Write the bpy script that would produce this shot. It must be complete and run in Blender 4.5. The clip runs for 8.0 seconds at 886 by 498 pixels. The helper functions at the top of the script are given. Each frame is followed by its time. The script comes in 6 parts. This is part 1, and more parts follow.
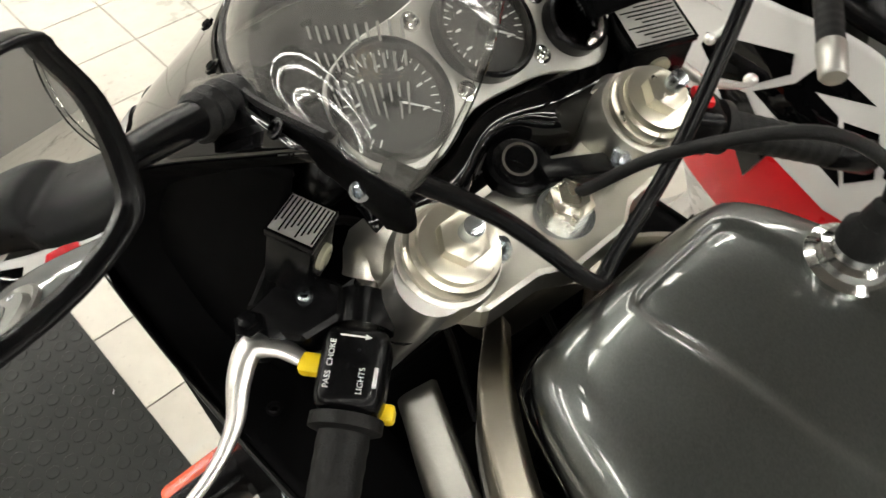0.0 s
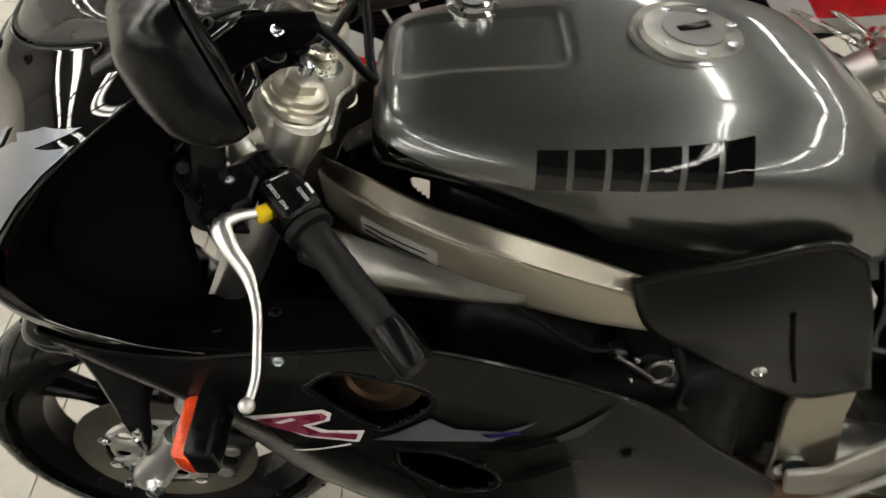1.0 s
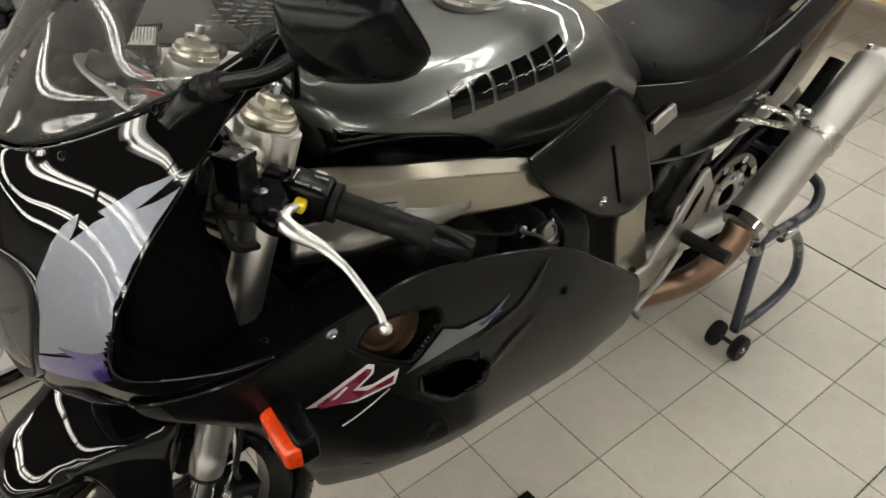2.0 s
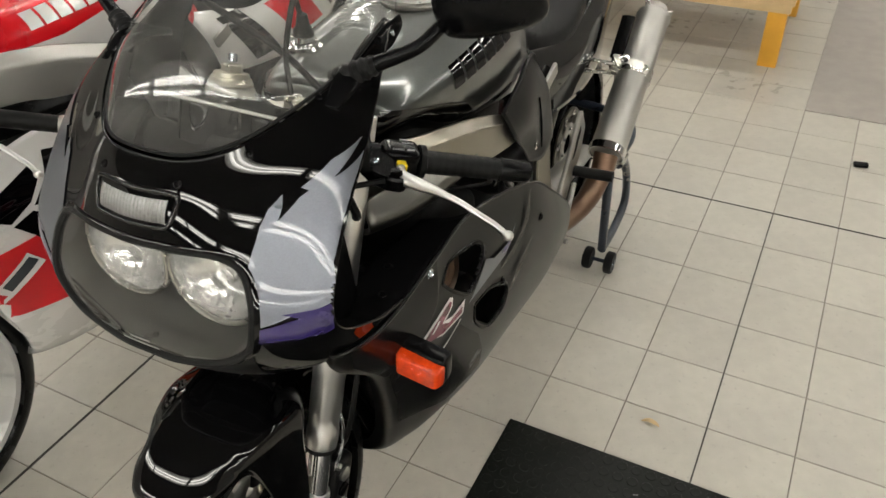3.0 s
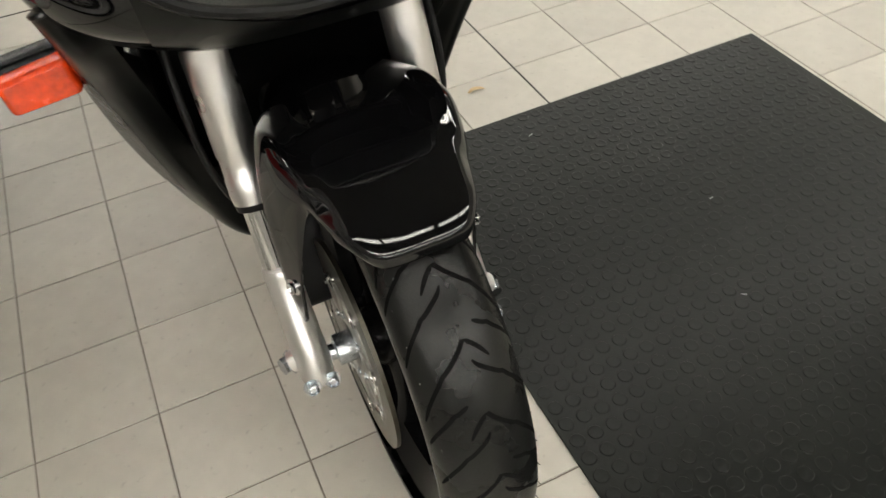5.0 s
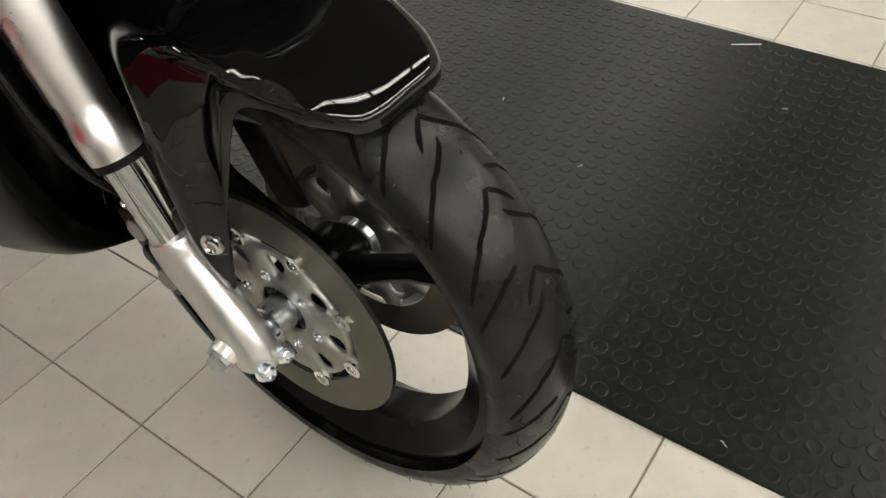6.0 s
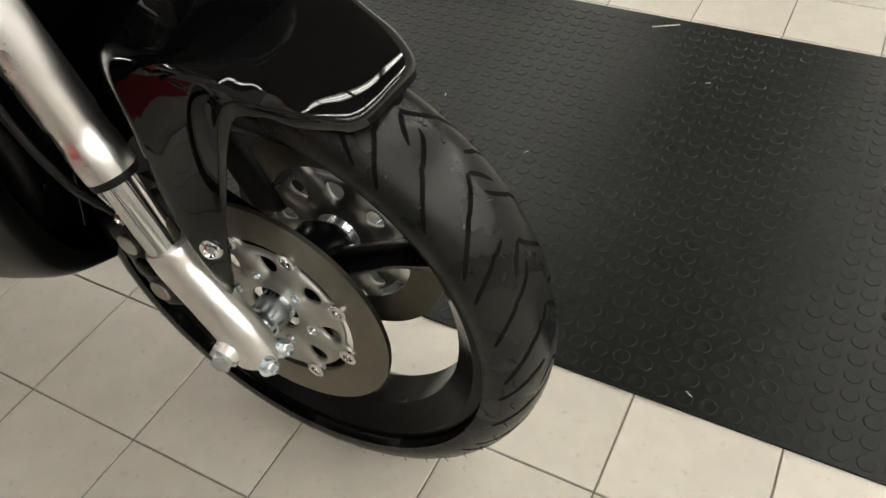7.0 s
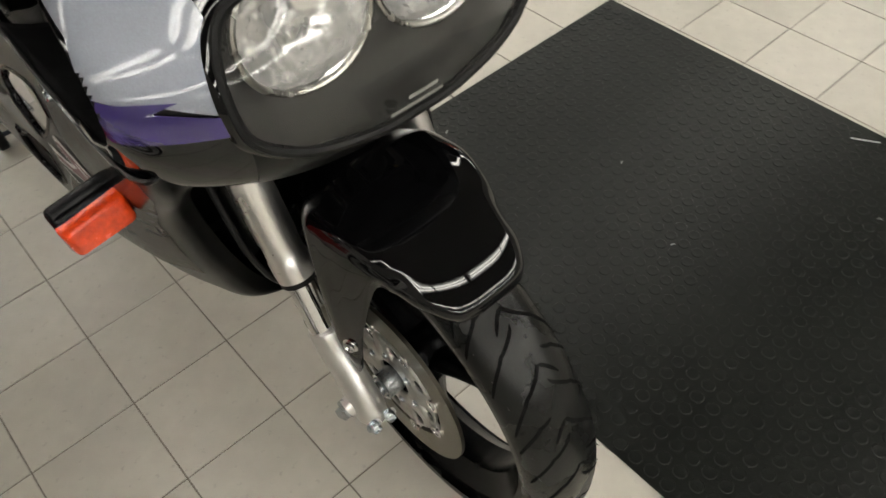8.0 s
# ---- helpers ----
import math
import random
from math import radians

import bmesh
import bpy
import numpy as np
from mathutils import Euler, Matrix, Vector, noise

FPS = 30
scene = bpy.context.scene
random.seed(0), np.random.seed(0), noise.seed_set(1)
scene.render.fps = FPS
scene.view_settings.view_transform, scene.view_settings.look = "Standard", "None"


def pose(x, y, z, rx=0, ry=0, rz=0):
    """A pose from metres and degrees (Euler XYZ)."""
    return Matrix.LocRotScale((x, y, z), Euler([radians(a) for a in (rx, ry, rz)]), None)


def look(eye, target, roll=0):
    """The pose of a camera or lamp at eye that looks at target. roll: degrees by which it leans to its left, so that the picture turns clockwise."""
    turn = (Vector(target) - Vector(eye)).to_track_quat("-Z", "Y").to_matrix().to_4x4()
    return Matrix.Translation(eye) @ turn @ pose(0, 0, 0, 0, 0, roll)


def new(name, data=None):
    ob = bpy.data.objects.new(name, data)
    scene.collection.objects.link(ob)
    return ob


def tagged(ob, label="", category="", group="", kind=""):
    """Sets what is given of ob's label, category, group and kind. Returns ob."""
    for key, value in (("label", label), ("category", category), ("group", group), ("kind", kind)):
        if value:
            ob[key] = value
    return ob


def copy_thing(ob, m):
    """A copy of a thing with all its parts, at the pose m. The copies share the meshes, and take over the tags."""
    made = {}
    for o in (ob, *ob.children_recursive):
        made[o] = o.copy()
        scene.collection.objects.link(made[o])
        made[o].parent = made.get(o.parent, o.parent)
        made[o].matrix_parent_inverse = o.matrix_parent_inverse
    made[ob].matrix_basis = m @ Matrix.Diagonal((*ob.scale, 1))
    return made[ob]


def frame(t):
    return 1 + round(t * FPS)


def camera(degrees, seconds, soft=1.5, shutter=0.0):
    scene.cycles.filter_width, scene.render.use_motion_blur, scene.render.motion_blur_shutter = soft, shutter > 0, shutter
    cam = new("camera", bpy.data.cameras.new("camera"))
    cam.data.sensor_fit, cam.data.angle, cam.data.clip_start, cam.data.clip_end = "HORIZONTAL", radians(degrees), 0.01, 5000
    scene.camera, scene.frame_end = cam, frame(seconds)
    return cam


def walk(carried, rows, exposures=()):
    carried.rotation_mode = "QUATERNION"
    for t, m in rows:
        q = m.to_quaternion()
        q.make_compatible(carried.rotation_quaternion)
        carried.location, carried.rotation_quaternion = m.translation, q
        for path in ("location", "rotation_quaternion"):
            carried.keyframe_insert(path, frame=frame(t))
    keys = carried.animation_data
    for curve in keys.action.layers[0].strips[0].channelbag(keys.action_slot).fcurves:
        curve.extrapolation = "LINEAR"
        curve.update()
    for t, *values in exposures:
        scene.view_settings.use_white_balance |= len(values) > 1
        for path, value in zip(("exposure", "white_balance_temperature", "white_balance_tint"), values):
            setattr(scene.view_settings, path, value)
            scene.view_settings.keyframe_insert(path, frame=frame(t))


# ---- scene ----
cam = camera(58.5, 8.0, shutter=0.15)
PATH = [
    (0, (-0.116, -0.354, 1.389), (-1.027, -1.2, -0.178), 4.3),
    (0.5, (0.066, -0.369, 1.435), (-1.158, -0.831, -0.078), 3.4),
    (1, (0.282, -0.429, 1.442), (-1.11, -0.4, 0.007), 1.4),
    (1.2, (0.332, -0.483, 1.452), (-1.073, -0.233, 0.05), 0.3),
    (2.3, (0.424, -1.072, 1.487), (-0.681, 0.032, 0.239), -0.9),
    (2.5, (0.407, -1.185, 1.499), (-0.612, 0.021, 0.272), -1.0),
    (3, (0.245, -1.39, 1.505), (-0.511, 0.018, 0.302), -2.1),
    (3.5, (0.032, -1.567, 1.494), (-0.435, -0.046, 0.282), -2.1),
    (4, (-0.163, -1.699, 1.433), (-0.387, -0.185, 0.145), -2.5),
    (4.3, (-0.295, -1.679, 1.362), (-0.339, -0.202, 0.015), -3.6),
    (4.5, (-0.405, -1.64, 1.289), (-0.322, -0.189, -0.084), -4.8),
    (5, (-0.613, -1.486, 1.103), (-0.104, -0.185, -0.329), -5.4),
    (5.1, (-0.633, -1.447, 1.064), (-0.043, -0.189, -0.374), -5.5),
    (5.2, (-0.654, -1.413, 1.024), (0.015, -0.195, -0.414), -5.2),
    (6.3, (-0.875, -1.317, 0.906), (0.342, -0.539, -0.477), -4.3),
    (6.5, (-0.888, -1.315, 0.911), (0.356, -0.563, -0.463), -4.6),
    (7, (-0.9, -1.307, 0.939), (0.317, -0.579, -0.472), -4.8),
    (7.5, (-0.881, -1.342, 1.11), (0.163, -0.55, -0.401), -5.6),
    (8, (-0.788, -1.37, 1.272), (-0.011, -0.35, -0.262), -5.5),
]
EXPOSURE = [(0, -0.6), (0.5, -0.98), (1.0, -1.1), (2.3, -1.15), (3.5, -1.25), (4.5, -1.2), (5.2, -0.9), (6.3, -0.9), (7.0, -0.9), (8.0, -1.2)]
walk(cam, [(t, look(eye, target, roll)) for t, eye, target, roll in PATH], EXPOSURE)

# ---------- world, lights ----------
world = bpy.data.worlds.new("showroom_world")
scene.world = world
world.use_nodes = True
wbg = world.node_tree.nodes["Background"]
wbg.inputs[0].default_value = (0.9, 0.95, 1.0, 1)
wbg.inputs[1].default_value = 0.02


# ---------- materials ----------
def mat(name, color, rough=0.5, metal=0.0, vary=0.06, scale=30.0, bump=0.0, bscale=200.0, coat=0.0, spec=0.5, rvary=0.08, flake=0.0):
    m = bpy.data.materials.new(name)
    m.use_nodes = True
    nt = m.node_tree
    b = nt.nodes["Principled BSDF"]
    b.inputs["Roughness"].default_value = rough
    b.inputs["Metallic"].default_value = metal
    b.inputs["Coat Weight"].default_value = coat
    b.inputs["Coat Roughness"].default_value = 0.03
    b.inputs["Specular IOR Level"].default_value = spec
    co = nt.nodes.new("ShaderNodeTexCoord")
    n1 = nt.nodes.new("ShaderNodeTexNoise")
    n1.inputs["Scale"].default_value = scale
    n1.inputs["Detail"].default_value = 5
    n2 = nt.nodes.new("ShaderNodeTexNoise")
    n2.inputs["Scale"].default_value = scale * 0.13
    n2.inputs["Detail"].default_value = 2
    for n in (n1, n2):
        nt.links.new(co.outputs["Object"], n.inputs["Vector"])
    add = nt.nodes.new("ShaderNodeMath")
    add.operation = "ADD"
    nt.links.new(n1.outputs["Fac"], add.inputs[0])
    nt.links.new(n2.outputs["Fac"], add.inputs[1])
    mr = nt.nodes.new("ShaderNodeMapRange")
    mr.inputs["From Min"].default_value, mr.inputs["From Max"].default_value = 0.6, 1.4
    mr.inputs["To Min"].default_value, mr.inputs["To Max"].default_value = 1 - vary, 1 + vary
    nt.links.new(add.outputs[0], mr.inputs["Value"])
    mx = nt.nodes.new("ShaderNodeVectorMath")
    mx.operation = "SCALE"
    mx.inputs[0].default_value = color
    nt.links.new(mr.outputs[0], mx.inputs["Scale"])
    nt.links.new(mx.outputs[0], b.inputs["Base Color"])
    rr = nt.nodes.new("ShaderNodeMapRange")
    rr.inputs["From Min"].default_value, rr.inputs["From Max"].default_value = 0.6, 1.4
    rr.inputs["To Min"].default_value, rr.inputs["To Max"].default_value = max(0.01, rough * (1 - rvary * 3)), min(1, rough * (1 + rvary * 3))
    nt.links.new(add.outputs[0], rr.inputs["Value"])
    nt.links.new(rr.outputs[0], b.inputs["Roughness"])
    if bump:
        n3 = nt.nodes.new("ShaderNodeTexNoise")
        n3.inputs["Scale"].default_value = bscale
        n3.inputs["Detail"].default_value = 4
        nt.links.new(co.outputs["Object"], n3.inputs["Vector"])
        bp = nt.nodes.new("ShaderNodeBump")
        bp.inputs["Strength"].default_value = bump
        bp.inputs["Distance"].default_value = 0.002
        nt.links.new(n3.outputs["Fac"], bp.inputs["Height"])
        nt.links.new(bp.outputs[0], b.inputs["Normal"])
    if flake:
        vo = nt.nodes.new("ShaderNodeTexVoronoi")
        vo.inputs["Scale"].default_value = 900
        nt.links.new(co.outputs["Object"], vo.inputs["Vector"])
        ms = nt.nodes.new("ShaderNodeMapRange")
        ms.inputs["To Min"].default_value, ms.inputs["To Max"].default_value = 1 - flake, 1 + flake
        nt.links.new(vo.outputs["Color"], ms.inputs["Value"])
        mm = nt.nodes.new("ShaderNodeVectorMath")
        mm.operation = "SCALE"
        nt.links.new(mx.outputs[0], mm.inputs[0])
        nt.links.new(ms.outputs[0], mm.inputs["Scale"])
        nt.links.new(mm.outputs[0], b.inputs["Base Color"])
    return m


def glass(name, color=(1, 1, 1), rough=0.0, ior=1.45):
    """Thin clear plastic: mostly see-through with a glossy skin."""
    m = bpy.data.materials.new(name)
    m.use_nodes = True
    nt = m.node_tree
    nt.nodes.remove(nt.nodes["Principled BSDF"])
    tr = nt.nodes.new("ShaderNodeBsdfTransparent")
    tr.inputs[0].default_value = (*color, 1)
    gl = nt.nodes.new("ShaderNodeBsdfGlossy")
    gl.inputs["Roughness"].default_value = rough
    fr = nt.nodes.new("ShaderNodeFresnel")
    fr.inputs["IOR"].default_value = ior
    mix = nt.nodes.new("ShaderNodeMixShader")
    nt.links.new(fr.outputs[0], mix.inputs[0])
    nt.links.new(tr.outputs[0], mix.inputs[1])
    nt.links.new(gl.outputs[0], mix.inputs[2])
    nt.links.new(mix.outputs[0], nt.nodes["Material Output"].inputs[0])
    return m


def hazed(m, amount=0.07, tone=(0.62, 0.61, 0.58)):
    """A pale film on a clear surface: fine scratches plus painted glare and scattered light."""
    nt = m.node_tree
    out = nt.nodes["Material Output"]
    src = out.inputs[0].links[0].from_socket
    df = nt.nodes.new("ShaderNodeBsdfDiffuse")
    df.inputs[0].default_value = (*tone, 1)
    no = nt.nodes.new("ShaderNodeTexNoise")
    no.inputs["Scale"].default_value = 9
    no.inputs["Detail"].default_value = 6
    mr = nt.nodes.new("ShaderNodeMapRange")
    mr.inputs["From Min"].default_value, mr.inputs["From Max"].default_value = 0.3, 0.7
    mr.inputs["To Min"].default_value, mr.inputs["To Max"].default_value = amount * 0.5, amount * 1.5
    nt.links.new(no.outputs["Fac"], mr.inputs["Value"])
    mix = nt.nodes.new("ShaderNodeMixShader")
    nt.links.new(mr.outputs[0], mix.inputs[0])
    nt.links.new(src, mix.inputs[1])
    nt.links.new(df.outputs[0], mix.inputs[2])
    nt.links.new(mix.outputs[0], out.inputs[0])
    return m


def glow(name, color, power):
    m = bpy.data.materials.new(name)
    m.use_nodes = True
    b = m.node_tree.nodes["Principled BSDF"]
    b.inputs["Base Color"].default_value = (*color, 1)
    b.inputs["Emission Color"].default_value = (*color, 1)
    b.inputs["Emission Strength"].default_value = power
    return m


BLACK = mat("black_gloss_paint", (0.0018, 0.0018, 0.002), 0.03, 0, 0.1, 20, rvary=0.03, spec=0.42)
GUN = mat("gunmetal_metallic_paint", (0.098, 0.105, 0.101), 0.32, 0.92, 0.03, 8, coat=1.0, flake=0.12, rvary=0.02)
DGREY = mat("dark_grey_metallic_paint", (0.0040, 0.0044, 0.0041), 0.34, 0.45, 0.04, 8, coat=0.14, flake=0.12, rvary=0.02, spec=0.2)
SILVER = mat("silver_blue_metallic_paint", (0.17, 0.182, 0.21), 0.44, 0.85, 0.03, 8, coat=0.6, flake=0.08, rvary=0.02)
PURPLE = mat("purple_paint", (0.020, 0.010, 0.092), 0.25, 0.2, 0.05, 10, coat=1.0)
MAROON = mat("maroon_decal", (0.16, 0.015, 0.04), 0.3, 0, 0.1, 40, coat=0.5)
WHITE = mat("white_paint", (0.72, 0.71, 0.69), 0.25, 0, 0.04, 15, coat=0.8)
RED = mat("red_paint", (0.56, 0.006, 0.012), 0.3, 0, 0.06, 15, coat=0.25, spec=0.25)
DECALW = mat("white_decal", (0.7, 0.68, 0.68), 0.35, 0, 0.05, 40)
PLASTIC = mat("black_plastic", (0.0045, 0.0045, 0.005), 0.45, 0, 0.2, 60, bump=0.15, bscale=500, spec=0.2)
SATIN = mat("black_satin_shell", (0.0032, 0.0032, 0.0035), 0.24, 0, 0.15, 40, bump=0.04, bscale=400, spec=0.13)
LINING = mat("matt_black_lining", (0.0016, 0.0016, 0.0018), 0.7, 0, 0.2, 40, bump=0.1, bscale=300, spec=0.04)
COVERM = mat("dark_side_cover_paint", (0.0045, 0.0047, 0.0045), 0.32, 0.2, 0.06, 12, coat=0.12, spec=0.15)
DUCT = mat("dull_cast_aluminium", (0.19, 0.187, 0.172), 0.35, 1.0, 0.15, 14, bump=0.12, bscale=200)
RUBBER = mat("black_rubber", (0.0065, 0.0065, 0.0065), 0.5, 0, 0.25, 60, bump=0.3, bscale=600, spec=0.15)
TYRE = mat("tyre_rubber", (0.0044, 0.0045, 0.0041), 0.26, 0, 0.9, 16, bump=0.12, bscale=350, spec=0.25, rvary=0.12)
GROOVE_SHADE = mat("tyre_groove_shade", (0.002, 0.002, 0.002), 0.9, spec=0.1)
FORKT = mat("satin_silver_fork_tube", (0.80, 0.79, 0.775), 0.33, 1.0, 0.04, 30, bump=0.05, bscale=500)
YOKE = mat("pale_cast_aluminium", (0.60, 0.585, 0.53), 0.38, 1.0, 0.08, 40, bump=0.12, bscale=500)
CAPM = mat("champagne_anodised_cap", (0.62, 0.59, 0.50), 0.30, 1.0, 0.08, 60)
ALU = mat("cast_aluminium", (0.42, 0.415, 0.39), 0.42, 1.0, 0.08, 40, bump=0.12, bscale=500)
BRUSH = mat("brushed_aluminium", (0.56, 0.55, 0.51), 0.26, 1.0, 0.1, 30, bump=0.06, bscale=300)
FRAMEALU = mat("anodised_frame_aluminium", (0.36, 0.335, 0.28), 0.40, 1.0, 0.2, 9, bump=0.08, bscale=300)
CHROME = mat("polished_steel", (0.75, 0.75, 0.75), 0.1, 1.0, 0.05, 50)
ZINC = mat("zinc_plated_steel", (0.62, 0.66, 0.70), 0.22, 1.0, 0.1, 90)
DISCM = mat("worn_brake_disc_steel", (0.145, 0.135, 0.110), 0.36, 1.0, 0.25, 60, bump=0.1, bscale=900)
MUFF = mat("matt_aluminium_silencer", (0.56, 0.55, 0.52), 0.45, 1.0, 0.06, 25, bump=0.1, bscale=400)
HEADER = mat("heat_stained_pipe", (0.20, 0.13, 0.09), 0.4, 0.9, 0.3, 25)
ENGINE = mat("dark_engine_metal", (0.006, 0.006, 0.006), 0.5, 0.4, 0.3, 40, bump=0.3, bscale=120, spec=0.3)
SEATM = mat("black_seat_vinyl", (0.005, 0.005, 0.0055), 0.32, 0, 0.15, 60, bump=0.3, bscale=900, spec=0.12)
ORANGE = mat("orange_indicator_lens", (0.66, 0.050, 0.004), 0.25, 0, 0.35, 110, coat=0.5, bump=0.5, bscale=140)
YELLOW = mat("yellow_switch", (0.85, 0.62, 0.01), 0.4, 0, 0.05, 100)
MIRROR = mat("mirror_glass", (0.85, 0.86, 0.86), 0.01, 1.0, 0.0, 10, rvary=0)
LENS = glass("clear_lens", (0.95, 0.955, 0.95), 0.01, 1.5)
SCREEN = hazed(glass("clear_screen", (0.92, 0.93, 0.91), 0.01, 1.53), 0.09)
DIAL = mat("dial_face", (0.012, 0.012, 0.012), 0.5)
KNOBW = mat("white_print", (0.75, 0.75, 0.75), 0.5)
STANDM = mat("blue_black_stand_paint", (0.012, 0.018, 0.03), 0.3, 0.2, 0.1, 30, coat=0.6)
LABELM = mat("label_print", (0.34, 0.335, 0.315), 0.45, 0.3, 0.1, 150)
PRINTM = mat("faded_print", (0.16, 0.16, 0.15), 0.6, 0, 0.2, 200, spec=0.2)
RIBBED = mat("ribbed_clear_lens", (0.19, 0.19, 0.186), 0.15, 0.2, 0.25, 300, bump=0.2, bscale=250)
LAMPCOVER = hazed(glass("clear_lamp_cover", (0.985, 0.985, 0.98), 0.01, 1.5), 0.035)
# pale film tone brightens the lamps, painting in light the reflector lacks
LAMPGLASS = hazed(glass("fluted_lamp_glass", (0.99, 0.99, 0.985), 0.03, 1.5), 0.22, (0.86, 0.86, 0.84))
LAMPBOX = mat("grey_lamp_box", (0.06, 0.06, 0.056), 0.3, 0.0, 0.1, 30)
STONE = mat("bucket_grey", (0.12, 0.12, 0.117), 0.5, 0.0, 0.1, 30)
REFL = mat("headlight_reflector", (0.99, 0.99, 0.98), 0.16, 1.0, 0.02, 40, rvary=0.2)
BULB = mat("bulb_glass", (0.8, 0.8, 0.78), 0.1)
BARE = mat("reservoir_sight_glass", (0.25, 0.24, 0.18), 0.15)


# ---------- mesh helpers ----------
def part(name, bm, material, parent, label="", smooth=True, solid=0.0, sharp=40):
    me = bpy.data.meshes.new(name)
    bmesh.ops.recalc_face_normals(bm, faces=bm.faces)
    bm.to_mesh(me)
    bm.free()
    me.materials.append(material)
    if smooth:
        me.shade_smooth()
    ob = new(name, me)
    ob.parent = parent
    if label:
        tagged(ob, label)
    if smooth and sharp:
        me.set_sharp_from_angle(angle=radians(sharp))
    if solid:
        md = ob.modifiers.new("thickness", "SOLIDIFY")
        md.thickness, md.offset = solid, 0
    return ob


def thing(name, label, category, at=(0, 0, 0), group="", kind=""):
    e = new(name)
    e.empty_display_size = 0.1
    e.location = at
    return tagged(e, label, category, group, kind)


def cat(p, n):
    """Smooth curve through points p, n samples."""
    p = [Vector(q) for q in p]
    if len(p) == 2:
        return [p[0].lerp(p[1], i / (n - 1)) for i in range(n)]
    out = []
    for i in range(n):
        s = i / (n - 1) * (len(p) - 1)
        k = min(int(s), len(p) - 2)
        f = s - k
        a, b = p[k], p[k + 1]
        z = p[k - 1] if k > 0 else a * 2 - b
        c = p[k + 2] if k + 2 < len(p) else b * 2 - a
        out.append(0.5 * ((2 * a) + (b - z) * f + (2 * z - 5 * a + 4 * b - c) * f * f + (3 * a - z - 3 * b + c) * f ** 3))
    return out


def ring_frames(pts):
    """A frame along a curve that does not twist."""
    t0 = (pts[1] - pts[0]).normalized()
    up = Vector((0, 0, 1)) if abs(t0.z) < 0.9 else Vector((0, 1, 0))
    n = t0.cross(up).normalized()
    out = []
    for i, p in enumerate(pts):
        t = (pts[min(i + 1, len(pts) - 1)] - pts[max(i - 1, 0)]).normalized()
        n = (n - t * n.dot(t)).normalized()
        out.append((p, n, t.cross(n)))
    return out


def sweep(bm, pts, radii, segs=12, flat=1.0, caps=True):
    """A tube along pts; radii: one number or one a point; flat squeezes it across."""
    fr = ring_frames(pts)
    rings = []
    for i, (p, n, b) in enumerate(fr):
        r = radii[i] if isinstance(radii, (list, tuple)) else radii
        rings.append([bm.verts.new(p + n * (r * math.cos(a)) + b * (r * flat * math.sin(a))) for a in (2 * math.pi * k / segs for k in range(segs))])
    for r0, r1 in zip(rings, rings[1:]):
        for k in range(segs):
            bm.faces.new((r0[k], r0[(k + 1) % segs], r1[(k + 1) % segs], r1[k]))
    if caps:
        bm.faces.new(rings[0][::-1])
        bm.faces.new(rings[-1])
    return bm


def tube(p, r, n=16, segs=12, flat=1.0, curve=True):
    bm = bmesh.new()
    pts = cat(p, n) if curve else [Vector(q) for q in p]
    if isinstance(r, (list, tuple)):
        m = len(pts)
        r = [float(np.interp(i / (m - 1) * (len(r) - 1), range(len(r)), r)) for i in range(m)]
    return sweep(bm, pts, r, segs, flat)


def lathe(bm, prof, origin, axis, segs=32, closed=False):
    """Turn a profile of (along, radius) round an axis through origin."""
    a = Vector(axis).normalized()
    u = a.cross(Vector((0, 0, 1)) if abs(a.z) < 0.9 else Vector((0, 1, 0))).normalized()
    v = a.cross(u)
    o = Vector(origin)
    rings = []
    for s, r in prof:
        rings.append([bm.verts.new(o + a * s + (u * math.cos(t) + v * math.sin(t)) * r) for t in (2 * math.pi * k / segs for k in range(segs))])
    pairs = list(zip(rings, rings[1:]))
    if closed:
        pairs.append((rings[-1], rings[0]))
    for r0, r1 in pairs:
        for k in range(segs):
            bm.faces.new((r0[k], r0[(k + 1) % segs], r1[(k + 1) % segs], r1[k]))
    if not closed:
        if prof[0][1] > 1e-5:
            bm.faces.new(rings[0][::-1])
        if prof[-1][1] > 1e-5:
            bm.faces.new(rings[-1])
        bmesh.ops.remove_doubles(bm, verts=bm.verts, dist=1e-6)
    return bm


def turned(prof, origin, axis, segs=32, closed=False):
    return lathe(bmesh.new(), prof, origin, axis, segs, closed)


def bolt(origin, axis, r=0.006, h=0.005, hexa=True):
    """A socket or hex head."""
    bm = turned([(0, r * 1.5), (0.0012, r * 1.5), (0.0014, r)] + ([(h, r), (h + 0.0006, r * 0.8)] if hexa else [(h, r), (h + 0.001, r * 0.75), (h - 0.002, r * 0.5)]), origin, axis, 6 if hexa else 16)
    return bm


def block(c, size, bev=0.004, rot=None, seg=2):
    bm = bmesh.new()
    bmesh.ops.create_cube(bm, size=1)
    bmesh.ops.scale(bm, vec=size, verts=bm.verts)
    if bev:
        bmesh.ops.bevel(bm, geom=bm.edges[:], offset=bev, segments=seg, affect="EDGES", profile=0.5)
    if rot:
        bmesh.ops.rotate(bm, cent=(0, 0, 0), matrix=Euler([radians(a) for a in rot]).to_matrix(), verts=bm.verts)
    bmesh.ops.translate(bm, vec=c, verts=bm.verts)
    return bm


